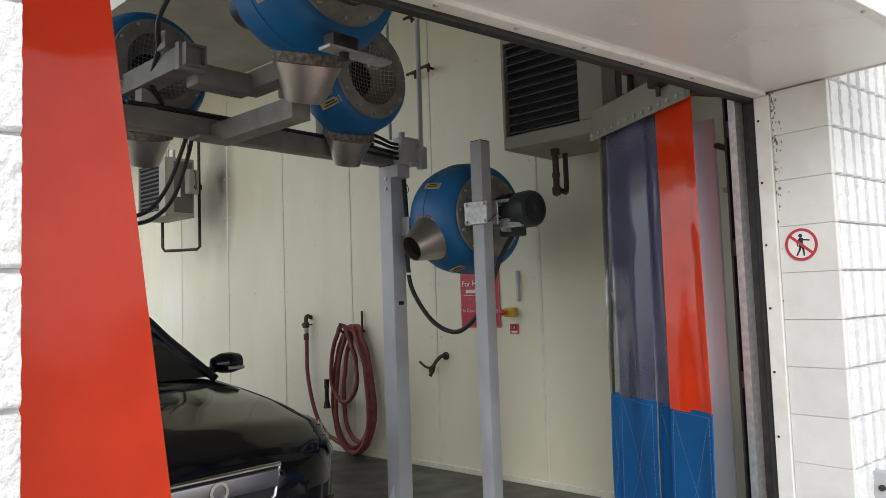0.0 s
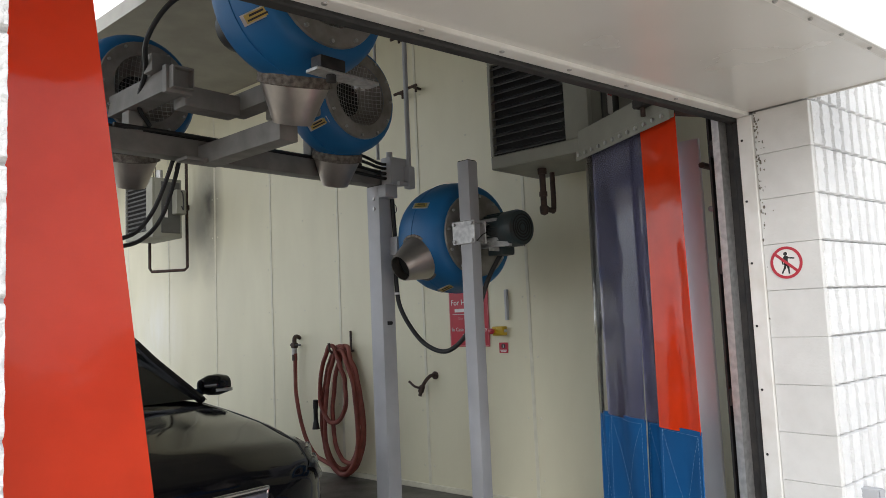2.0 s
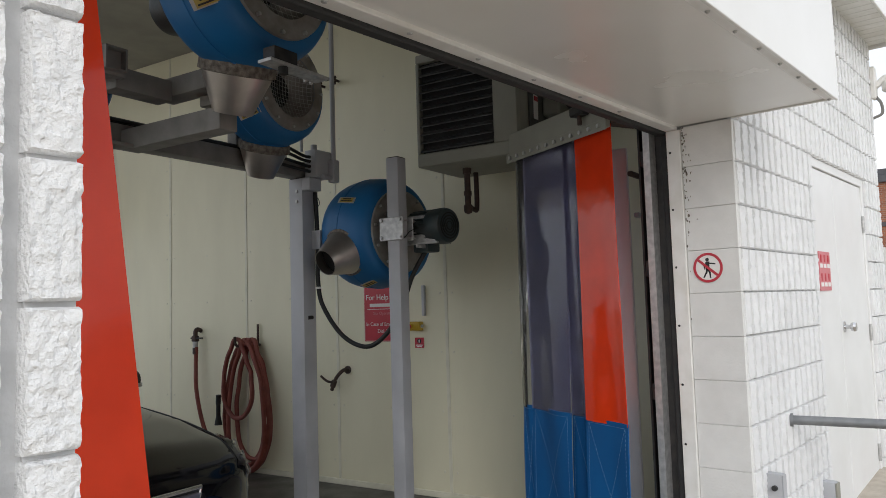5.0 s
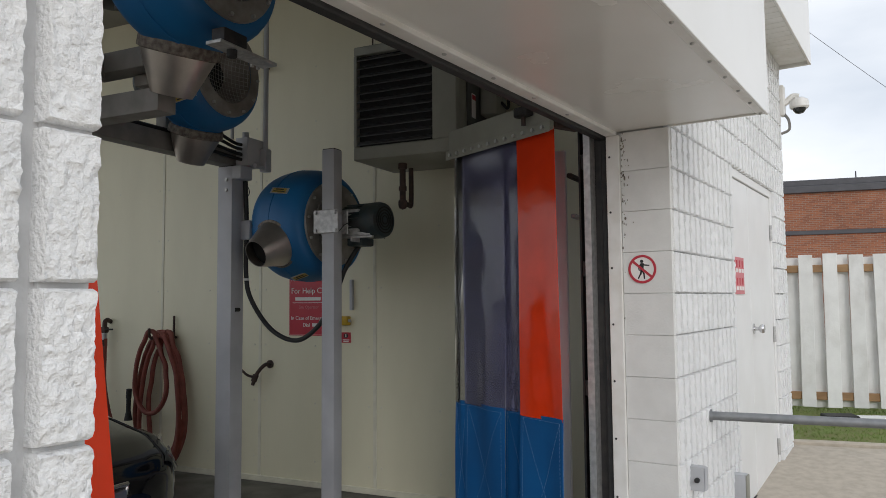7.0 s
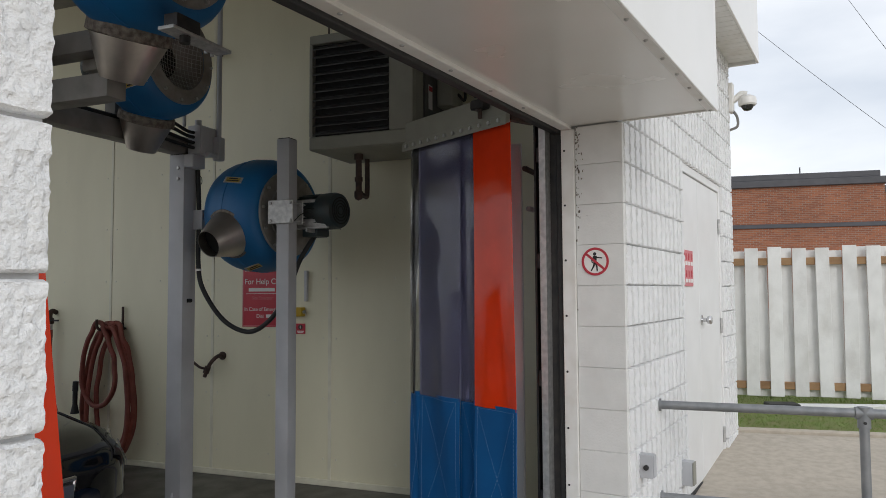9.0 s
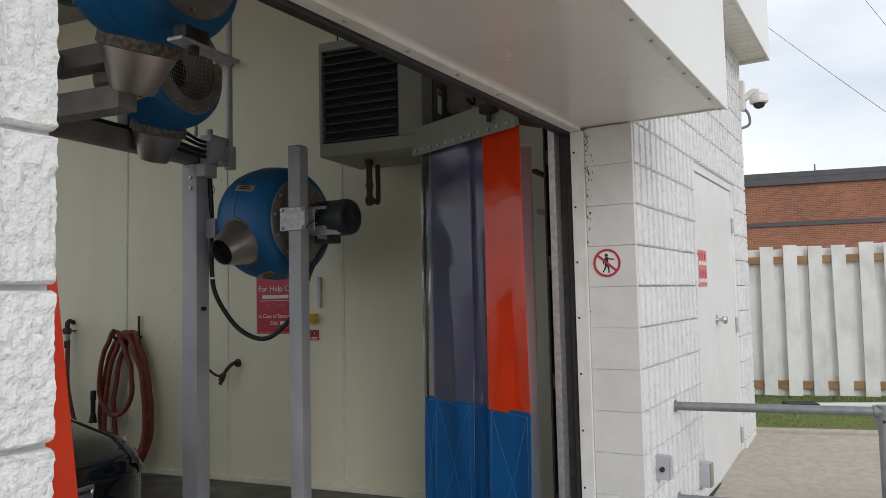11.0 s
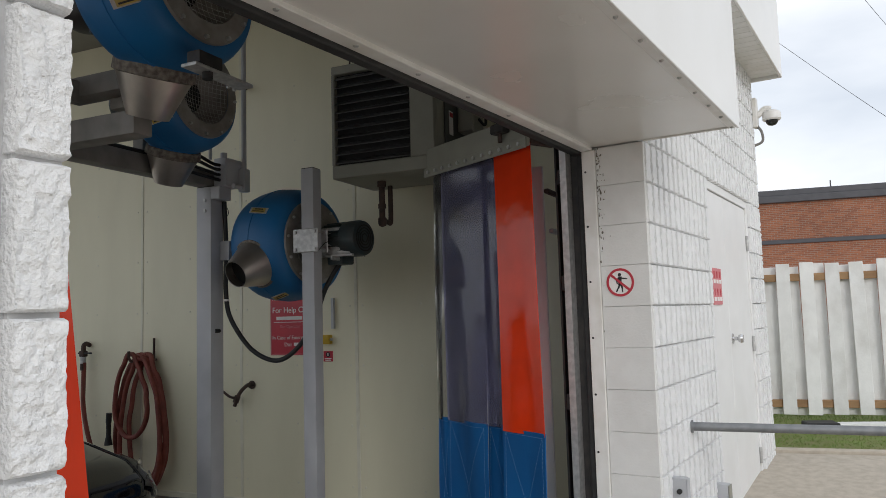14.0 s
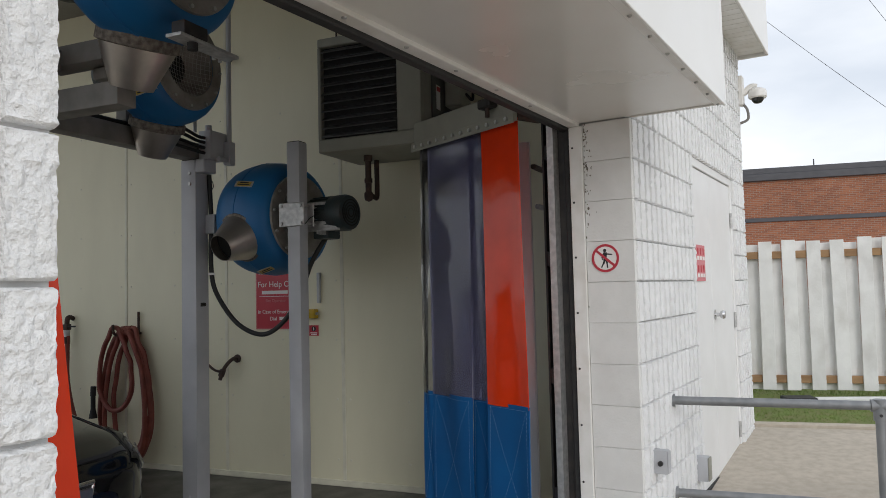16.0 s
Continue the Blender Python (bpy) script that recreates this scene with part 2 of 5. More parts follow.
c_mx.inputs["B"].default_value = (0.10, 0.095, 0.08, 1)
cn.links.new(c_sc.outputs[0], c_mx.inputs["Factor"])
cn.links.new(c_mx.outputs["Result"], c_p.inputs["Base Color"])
f_map = cn.nodes.new("ShaderNodeMapping")
f_map.vector_type = "TEXTURE"
f_map.inputs["Location"].default_value = (2.95, 8.23, 1.35)
f_map.inputs["Rotation"].default_value = (0, 0, radians(8.4))
f_map.inputs["Scale"].default_value = (0.6, 0.75, 0.7)
cn.links.new(c_geo.outputs["Position"], f_map.inputs["Vector"])
f_gr = cn.nodes.new("ShaderNodeTexGradient")
f_gr.gradient_type = "SPHERICAL"
cn.links.new(f_map.outputs["Vector"], f_gr.inputs["Vector"])
f_ns = cn.nodes.new("ShaderNodeTexNoise")
f_ns.inputs["Scale"].default_value, f_ns.inputs["Detail"].default_value = 9.0, 5.0
f_st = cn.nodes.new("ShaderNodeMapping")
f_st.inputs["Scale"].default_value = (1.0, 1.0, 0.25)
cn.links.new(c_geo.outputs["Position"], f_st.inputs["Vector"])
cn.links.new(f_st.outputs["Vector"], f_ns.inputs["Vector"])
f_mu = cn.nodes.new("ShaderNodeMath")
f_mu.operation, f_mu.use_clamp = "MULTIPLY", True
cn.links.new(f_gr.outputs["Fac"], f_mu.inputs[0])
cn.links.new(f_ns.outputs["Fac"], f_mu.inputs[1])
f_mx = cn.nodes.new("ShaderNodeMix")
f_mx.data_type = "RGBA"
cn.links.new(f_mu.outputs[0], f_mx.inputs["Factor"])
cn.links.new(c_mx.outputs["Result"], f_mx.inputs["A"])
f_mx.inputs["B"].default_value = (0.82, 0.84, 0.84, 1)
cn.links.new(f_mx.outputs["Result"], c_p.inputs["Base Color"])
ORANGE = vinyl("orange_vinyl_strip", (1.0, 0.14, 0.04), 0.12, (1.0, 0.07, 0.014), scatter=0.3)
CLEAR = vinyl("hazy_clear_vinyl", (0.95, 0.94, 0.92), 0.86, (0.36, 0.35, 0.34))
SMOKE = vinyl("blue_tinted_vinyl", (0.88, 0.88, 0.98), 0.76, (0.56, 0.56, 0.84))
PANEL_BLUE = mat("blue_coated_fabric", (0.003, 0.095, 0.28), (0.003, 0.082, 0.25), 5, 0.6, 0.7, spec=0.25, bump=0.08, bscale=220, big=(0.01, 0.08, 0.23), bigscale=3)
THREAD = mat("white_stitching", (0.14, 0.27, 0.44), None, 20, 0.7)
DOOR_WHITE = mat("white_door_paint", (0.80, 0.80, 0.795), (0.77, 0.77, 0.765), 4, 0.35, 0.5, big=(0.70, 0.69, 0.67), bigscale=2.2, bigamt=0.4, bump=0.03)
FENCE_WHITE = mat("peeling_white_fence_paint", (0.82, 0.82, 0.81), (0.75, 0.75, 0.74), 7, 0.6, 0.8, bump=0.2, bscale=60, big=(0.34, 0.31, 0.27), bigscale=4.2, bigamt=0.3, stretch=(1, 1, 0.7), per_piece=0.05)
RAIL_WOOD = mat("bare_fence_rail_wood", (0.36, 0.22, 0.11), (0.26, 0.15, 0.075), 12, 0.7, 0.9, bump=0.2, stretch=(1, 0.15, 1))
FLASHING = mat("dark_grey_flashing", (0.075, 0.075, 0.085), (0.06, 0.06, 0.068), 4, 0.45, 0.6)
CAR_BLACK = mat("black_car_lacquer", (0.006, 0.006, 0.008), (0.007, 0.007, 0.009), 3, 0.06, 0.09, spec=0.45)
CAR_BLACK.node_tree.nodes["Principled BSDF"].inputs["Coat Weight"].default_value = 0.15
CHROME = mat("chrome", (0.62, 0.62, 0.63), (0.55, 0.55, 0.56), 8, 0.12, 0.2, metal=1.0)
SATIN = mat("satin_grille_metal", (0.30, 0.29, 0.30), (0.26, 0.25, 0.26), 8, 0.25, 0.35, metal=0.8)
TYRE = mat("tyre_rubber", (0.02, 0.02, 0.02), (0.03, 0.03, 0.03), 20, 0.8, bump=0.2)


def glass(name, tint, rough=0.02):
    m = bpy.data.materials.new(name)
    m.use_nodes = True
    nt = m.node_tree
    nt.nodes.clear()
    out = nt.nodes.new("ShaderNodeOutputMaterial")
    tr = nt.nodes.new("ShaderNodeBsdfTransparent")
    tr.inputs["Color"].default_value = (*tint, 1)
    gl = nt.nodes.new("ShaderNodeBsdfGlossy")
    gl.inputs["Roughness"].default_value = rough
    fr = nt.nodes.new("ShaderNodeFresnel")
    fr.inputs["IOR"].default_value = 1.5
    mx = nt.nodes.new("ShaderNodeMixShader")
    nt.links.new(fr.outputs[0], mx.inputs[0])
    nt.links.new(tr.outputs[0], mx.inputs[1])
    nt.links.new(gl.outputs[0], mx.inputs[2])
    nt.links.new(mx.outputs[0], out.inputs[0])
    return m


CAR_GLASS = glass("dark_car_glass", (0.10, 0.11, 0.11))
LENS = glass("clear_lamp_lens", (0.85, 0.87, 0.88), 0.04)
BRICK = bpy.data.materials.new("red_brick_wall")
BRICK.use_nodes = True
bn = BRICK.node_tree
b_co = bn.nodes.new("ShaderNodeTexCoord")
b_map = bn.nodes.new("ShaderNodeMapping")
b_map.inputs["Rotation"].default_value = (radians(90), 0, radians(90))
b_tex = bn.nodes.new("ShaderNodeTexBrick")
b_tex.inputs["Color1"].default_value, b_tex.inputs["Color2"].default_value = (0.33, 0.115, 0.055, 1), (0.22, 0.075, 0.04, 1)
b_tex.inputs["Mortar"].default_value = (0.26, 0.21, 0.17, 1)
b_tex.inputs["Scale"].default_value = 2.0
b_tex.inputs["Brick Width"].default_value, b_tex.inputs["Row Height"].default_value = 0.26, 0.085
b_tex.inputs["Mortar Size"].default_value, b_tex.inputs["Bias"].default_value = 0.009, 0.0
b_sep = bn.nodes.new("ShaderNodeSeparateXYZ")
b_cmb = bn.nodes.new("ShaderNodeCombineXYZ")
b_geo = bn.nodes.new("ShaderNodeNewGeometry")
bn.links.new(b_geo.outputs["Position"], b_sep.inputs[0])
bn.links.new(b_sep.outputs["Y"], b_cmb.inputs["X"])
bn.links.new(b_sep.outputs["Z"], b_cmb.inputs["Y"])
bn.links.new(b_cmb.outputs[0], b_tex.inputs["Vector"])
b_ns = bn.nodes.new("ShaderNodeTexNoise")
b_ns.inputs["Scale"].default_value = 0.9
bn.links.new(b_geo.outputs["Position"], b_ns.inputs["Vector"])
b_hsv = bn.nodes.new("ShaderNodeHueSaturation")
b_rng = bn.nodes.new("ShaderNodeMapRange")
b_rng.inputs["To Min"].default_value, b_rng.inputs["To Max"].default_value = 0.75, 1.3
bn.links.new(b_ns.outputs["Fac"], b_rng.inputs["Value"])
bn.links.new(b_rng.outputs["Result"], b_hsv.inputs["Value"])
bn.links.new(b_tex.outputs["Color"], b_hsv.inputs["Color"])
bn.links.new(b_hsv.outputs["Color"], bn.nodes["Principled BSDF"].inputs["Base Color"])
bn.nodes["Principled BSDF"].inputs["Roughness"].default_value = 0.85

# ---- mesh helpers ----
INSIDE = pose(0, 0, -0.055, 0, 0, 8.4)  # the wash bay runs askew to its front wall


def mesh_of(name, bm, material, angle=35):
    bmesh.ops.recalc_face_normals(bm, faces=bm.faces)
    me = bpy.data.meshes.new(name)
    bm.to_mesh(me)
    bm.free()
    me.materials.append(material)
    for p in me.polygons:
        p.use_smooth = True
    me.set_sharp_from_angle(angle=radians(angle))
    return me


def part(name, bm, material, parent, label="", angle=35):
    ob = new(name, mesh_of(name, bm, material, angle))
    ob.parent = parent
    if label:
        ob["label"] = label
    return ob


def thing(name, m, label, category, group="", kind=""):
    ob = new(name)
    ob.empty_display_size = 0.1
    ob.matrix_basis = m
    return tagged(ob, label, category, group, kind)


def solid(name, bm, material, m, label, category, kind="", group="", angle=35):
    ob = new(name, mesh_of(name, bm, material, angle))
    ob.matrix_basis = m
    return tagged(ob, label, category, group, kind)


def box(bm, x0, x1, y0, y1, z0, z1, bevel=0.0, seg=1):
    vs = bmesh.ops.create_cube(bm, size=1.0)["verts"]
    bmesh.ops.scale(bm, vec=(abs(x1 - x0), abs(y1 - y0), abs(z1 - z0)), verts=vs)
    bmesh.ops.translate(bm, vec=((x0 + x1) / 2, (y0 + y1) / 2, (z0 + z1) / 2), verts=vs)
    if bevel:
        edges = list({e for v in vs for e in v.link_edges})
        bmesh.ops.bevel(bm, geom=edges, offset=bevel, segments=seg, affect="EDGES", profile=0.6)
    return bm


def nb():
    return bmesh.new()


def bx(*a, **k):
    return box(nb(), *a, **k)


def rod(bm, p0, p1, r0, r1=None, seg=16, caps=True):
    p0, p1 = Vector(p0), Vector(p1)
    d = p1 - p0
    m = Matrix.Translation((p0 + p1) / 2) @ d.to_track_quat("Z", "Y").to_matrix().to_4x4()
    bmesh.ops.create_cone(bm, cap_ends=caps, segments=seg, radius1=r0, radius2=r0 if r1 is None else r1, depth=d.length, matrix=m)
    return bm


def smooth_path(pts, steps=8):
    pts = [Vector(p) for p in pts]
    ext = [pts[0] * 2 - pts[1]] + pts + [pts[-1] * 2 - pts[-2]]
    out = []
    for i in range(1, len(ext) - 2):
        a, b, c, d = ext[i - 1], ext[i], ext[i + 1], ext[i + 2]
        for k in range(steps):
            t = k / steps
            out.append(0.5 * ((2 * b) + (c - a) * t + (2 * a - 5 * b + 4 * c - d) * t * t + (3 * b - a - 3 * c + d) * t ** 3))
    out.append(pts[-1])
    return out


def sweep(bm, pts, r, seg=10, steps=8, smooth=True):
    """A tube along a path."""
    path = smooth_path(pts, steps) if smooth else [Vector(p) for p in pts]
    rings, up = [], Vector((0.123, 0.32, 0.94))
    for i, p in enumerate(path):
        d = (path[min(i + 1, len(path) - 1)] - path[max(i - 1, 0)]).normalized()
        side = d.cross(up)
        if side.length < 0.05:
            side = d.cross(Vector((1, 0, 0)))
        side.normalize()
        up = side.cross(d).normalized()
        rings.append([bm.verts.new(p + r * (math.cos(a) * side + math.sin(a) * up)) for a in (2 * math.pi * k / seg for k in range(seg))])
    for a, b in zip(rings, rings[1:]):
        for k in range(seg):
            bm.faces.new((a[k], a[(k + 1) % seg], b[(k + 1) % seg], b[k]))
    bm.faces.new(rings[0][::-1])
    bm.faces.new(rings[-1])
    return bm


def lathe(bm, profile, m=Matrix(), seg=40, closed=False):
    """Profile of (radius, height) turned about local z, placed by m."""
    rings = []
    for r, h in profile:
        rings.append([bm.verts.new(m @ Vector((r * math.cos(a), r * math.sin(a), h))) for a in (2 * math.pi * k / seg for k in range(seg))] if r > 1e-5 else [bm.verts.new(m @ Vector((0, 0, h)))])
    pairs = list(zip(rings, rings[1:])) + ([(rings[-1], rings[0])] if closed else [])
    for a, b in pairs:
        for k in range(seg):
            q = [a[k % len(a)], a[(k + 1) % len(a)], b[(k + 1) % len(b)], b[k % len(b)]]
            q = [v for i, v in enumerate(q) if v not in q[:i]]
            if len(q) > 2:
                bm.faces.new(q)
    return bm


def sheet(bm, fn, nu, nv, thick=0.0, axis=Vector((0, 1, 0))):
    """A grid of fn(s, t); with thickness along axis."""
    g = [[bm.verts.new(fn(i / nu, j / nv)) for j in range(nv + 1)] for i in range(nu + 1)]
    for i in range(nu):
        for j in range(nv):
            bm.faces.new((g[i][j], g[i + 1][j], g[i + 1][j + 1], g[i][j + 1]))
    if thick:
        h = [[bm.verts.new(v.co + axis * thick) for v in row] for row in g]
        for i in range(nu):
            for j in range(nv):
                bm.faces.new((h[i][j], h[i][j + 1], h[i + 1][j + 1], h[i + 1][j]))
        rim = [(i, 0) for i in range(nu)] + [(nu, j) for j in range(nv)] + [(i, nv) for i in range(nu, 0, -1)] + [(0, j) for j in range(nv, 0, -1)]
        for (a, b), (c, d) in zip(rim, rim[1:] + rim[:1]):
            bm.faces.new((g[a][b], h[a][b], h[c][d], g[c][d]))
    return bm


def words(name, text, size, m, material, parent, align="LEFT"):
    """Raised lettering in the built-in font, as a mesh part."""
    cu = bpy.data.curves.new(name, "FONT")
    cu.body, cu.size, cu.extrude, cu.align_x = text, size, 0.0008, align
    tmp = bpy.data.objects.new(name, cu)
    scene.collection.objects.link(tmp)
    bpy.context.view_layer.update()
    me = bpy.data.meshes.new_from_object(tmp.evaluated_get(bpy.context.evaluated_depsgraph_get()))
    bpy.data.objects.remove(tmp)
    me.materials.clear()
    me.materials.append(material)
    ob = new(name, me)
    ob.parent = parent
    ob.matrix_basis = m
    return tagged(ob, "small printed lettering", kind="stuff")

# ---- large structure ----
C = 0.2032      # block course
W = 2.945       # opening, jamb to jamb
HEAD = 11 * C   # underside of the door head
END = 6.215      # outer corner of the front wall
DOOR_L, DOOR_R = 4.283, 5.69
ID = Matrix()

solid("ground", bx(-60, 90, -60, 60, -0.5, -0.075), CONCRETE, ID, "pale grey paved ground reaching the horizon", "ground", "structure")
bm = nb()
slope = [(-8, -0.055), (3.0, -0.055), (6.2, 0.17), (9.6, 0.17)]  # the apron rises towards the lawn
rows = [[bm.verts.new((x, y, z if k else -0.3)) for x, z in slope for k in (0, 1)] for y in (-9, 0.35)]
for i in range(0, 6, 2):
    bm.faces.new((rows[0][i + 1], rows[0][i + 3], rows[1][i + 3], rows[1][i + 1]))
    bm.faces.new((rows[0][i], rows[0][i + 2], rows[0][i + 3], rows[0][i + 1]))
    bm.faces.new((rows[1][i], rows[1][i + 2], rows[1][i + 3], rows[1][i + 1]))
solid("pavement", bm, CONCRETE, ID, "pale worn concrete apron before the bay", "pavement", "structure", angle=10)
solid("floor", bx(-1.3, 4.3, 0.25, 12, -0.2, 0.004), WET_FLOOR, INSIDE, "dark wet concrete floor of the wash bay", "floor", "structure")
LAWN = pose(6.18, 0.12, 0.17, 0, 0, 15)
solid("lawn", bx(0.08, 3.2, -9, 4, -0.2, 0.02), SOIL, LAWN, "short patchy lawn beside the concrete", "lawn", "structure")
solid("kerb", bx(0, 0.085, -9, -0.02, -0.2, 0.035, bevel=0.012), CONCRETE, LAWN, "low concrete edging strip along the lawn", "kerb", "structure")

# front wall backing, opening left through it
wall = nb()
box(wall, -6, -0.0505, -0.100, 0.33, -0.1, HEAD + 1.4)
box(wall, -0.053, W + 0.03, 0.036, 0.33, HEAD + 0.012, HEAD + 1.4)
box(wall, W + 0.024, DOOR_L, 0.035, 0.33, -0.1, HEAD)
box(wall, W + 0.03, END - 0.02, 0.035, 0.33, HEAD, HEAD + 1.4)
box(wall, DOOR_R, END - 0.02, 0.035, 0.33, -0.1, HEAD)
box(wall, END - 0.35, END - 0.02, 0.331, 12, -0.1, HEAD + 1.4)
for k in range(8):
    box(wall, -0.118 - 0.101 * k, -0.0505 - 0.101 * k, -0.109, -0.099, 0, 12 * 0.2032)
for k in range(13):
    box(wall, W + 0.026 + 0.101 * k, W + 0.091 + 0.101 * k, 0.024, 0.036, 0, HEAD)
front_wall = solid("wall_front", wall, MORTAR, ID, "white painted split-rib concrete block wall", "wall", "structure")

# gaps towards the back are added, out of view, to brighten the bay
roof = nb()
box(roof, 2.3, 4.3, 0.1, 12, 4.07, 4.2)
box(roof, -1.3, -0.9, 0.1, 12, 4.07, 4.2)
box(roof, -0.9, 2.3, 0.1, 4.2, 4.07, 4.2)
for v in (5.9, 8.9, 11.6):
    box(roof, -0.9, 2.3, v, v + 0.4, 4.07, 4.2)
solid("ceiling", roof, CEILING, INSIDE, "dull cream ceiling of the bay with gaps added to admit light", "ceiling", "structure")
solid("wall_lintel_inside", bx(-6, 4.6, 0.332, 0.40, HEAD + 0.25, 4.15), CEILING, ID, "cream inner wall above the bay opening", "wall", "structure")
# unseen wall; its wide openings are invented to light the right wall
left = nb()
box(left, -1.3, -1.15, 0.2, 12, 0, 0.12)
box(left, -1.3, -1.15, 0.2, 12, 4.0, 4.15)
for v in (0.3, 4.0, 7.8, 11.7):
    box(left, -1.3, -1.15, v, v + 0.12, 0.12, 4.0)
solid("wall_left", left, CREAM, INSIDE, "unseen cream side wall left open to let light in", "wall", "structure")
far = nb()
box(far, -1.3, -0.9, 11.9, 12.1, 0, 4.15)
box(far, 3.9, 4.3, 11.9, 12.1, 0, 4.15)
box(far, -0.9, 3.9, 11.9, 12.1, 3.5, 4.15)
solid("wall_far", far, CREAM, INSIDE, "cream end wall with the open entrance", "wall", "structure")

U = 4.123
side = solid("wall_right", bx(U + 0.012, U + 0.16, 0.1, 12, -0.05, 4.15), CREAM_TRIM, INSIDE, "cream panelled side wall with fastener dots", "wall", "structure")
seams = [0.846 + 1.09 * k for k in range(-1, 10)]
for a, b in zip(seams, seams[1:]):
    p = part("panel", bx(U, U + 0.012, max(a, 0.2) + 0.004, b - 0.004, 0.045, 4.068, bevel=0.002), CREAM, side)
    st = part("joint_strip", bx(U - 0.006, U + 0.004, b - 0.014, b + 0.014, 0.05, 4.066, bevel=0.003), CREAM_TRIM, side)
    dots = nb()
    for v in (b - 0.055, b + 0.055, (a + b) / 2):
        for k in range(9):
            z = 0.2 + 0.45 * k
            lathe(dots, [(0.0085, 0), (0.0075, 0.003), (0, 0.0045)], pose(U, v, z, 0, -90, 0), 8)
    part("rivets", dots, CREAM_TRIM, side)
part("base_strip", bx(U - 0.012, U + 0.006, 0.2, 11.9, 0.004, 0.05, bevel=0.003), CREAM_TRIM, side)

# canopy box over the opening
canopy = thing("canopy", ID, "white sheet-metal canopy box over the bay opening", "canopy", "", "structure")
part("soffit_panel", bx(-1.4, W + 0.0, -0.438, 0.262, HEAD, HEAD + 0.008), WHITE_METAL, canopy, "white metal soffit with faint smears")
part("fascia_panel", bx(-1.4, W + 0.012, -0.448, -0.436, HEAD - 0.012, HEAD + 1.15, bevel=0.002), WHITE_METAL, canopy)
part("end_panel", bx(W + 0.001, W + 0.013, -0.436, -0.001, HEAD - 0.006, HEAD + 1.15), WHITE_METAL, canopy)
part("edge_angle", bx(-1.4, W, -0.436, -0.400, HEAD - 0.006, HEAD - 0.0005, bevel=0.002), WHITE_TRIM, canopy)
for k in range(14):
    x = 0.02 + 0.224 * k
    part("screw", lathe(nb(), [(0.008, 0), (0.007, 0.004), (0.004, 0.007), (0, 0.007)], pose(x, -0.418, HEAD - 0.006, 180), 10), GALV, canopy)

# door head and jamb trim of the opening
trim = thing("door_trim", ID, "white metal angle framing the overhead door opening", "door trim", "", "structure")
part("head_trim", bx(-0.1, W - 0.0, 0.262, 0.322, HEAD - 0.016, HEAD + 0.012, bevel=0.003), WHITE_TRIM, trim)
part("jamb_trim", bx(W - 0.012, W + 0.03, 0.248, 0.318, -0.054, HEAD - 0.017, bevel=0.003), WHITE_TRIM, trim)
part("head_seal", bx(-0.1, W + 0.02, 0.323, 0.372, HEAD - 0.03, HEAD + 0.06, bevel=0.006), RUBBER, trim)
part("jamb_seal", bx(W + 0.002, W + 0.03, 0.319, 0.352, -0.054, HEAD, bevel=0.006), RUBBER, trim)
for k in range(7):
    part("trim_screw", lathe(nb(), [(0.009, 0), (0.008, 0.004), (0, 0.006)], pose(0.42 + 0.33 * k, 0.287, HEAD - 0.016, 180), 8), GALV, trim)
for k in range(8):
    part("trim_screw", lathe(nb(), [(0.006, 0), (0.005, 0.003), (0, 0.004)], pose(W - 0.012, 0.300, 0.15 + 0.28 * k, 0, -90), 8), DARK_STEEL, trim)

track = thing("door_track", ID, "dark steel overhead door track with galvanised bracket plates", "door track", "", "structure")
tb = nb()
box(tb, W + 0.03, W + 0.045, 0.36, 0.46, -0.05, HEAD + 0.6)
box(tb, W - 0.02, W + 0.03, 0.455, 0.465, -0.05, HEAD + 0.6)
part("rail_channel", tb, DARK_STEEL, track)
tb = nb()
box(tb, W - 0.035, W + 0.03, 0.395, 0.40, -0.05, HEAD + 0.5)
box(tb, W - 0.037, W - 0.032, 0.395, 0.43, -0.05, HEAD + 0.5)
part("roller_guide", tb, GALV, track)
for z in (0.35, 0.95, 1.55, 2.1):
    part("bracket", bx(W - 0.03, W + 0.04, 0.43, 0.45, z - 0.04, z + 0.04, bevel=0.004), DARK_STEEL, track)
cover = thing("steel_guard", pose(3.09, 0.62, -0.05, 0, 0, 6), "tall bright stainless steel guard plate beside the curtain", "guard plate")
part("plate", bx(0.0, 0.004, 0.0, 0.36, 0.0, 2.26, bevel=0.001), GUARD, cover)
part("folded_edge", bx(-0.003, 0.022, -0.009, -0.0005, 0.0, 2.26, bevel=0.003), GUARD, cover)
part("bracket", bx(-0.10, 0.10, -0.075, -0.045, 2.09, 2.115, bevel=0.006), IRON, cover)
part("bracket", bx(0.005, 0.12, -0.06, -0.03, 1.885, 1.91, bevel=0.006), GALV, cover)

# smooth jamb blocks of the reveal
for k in range(11):
    part("jamb_block", bx(W, W + 0.03, 0.003, 0.246, k * C + (0.0007 if k else -0.054), (k + 1) * C - 0.0007 - (0.006 if k == 10 else 0), bevel=0.0016), WHITE_SMOOTH, front_wall)

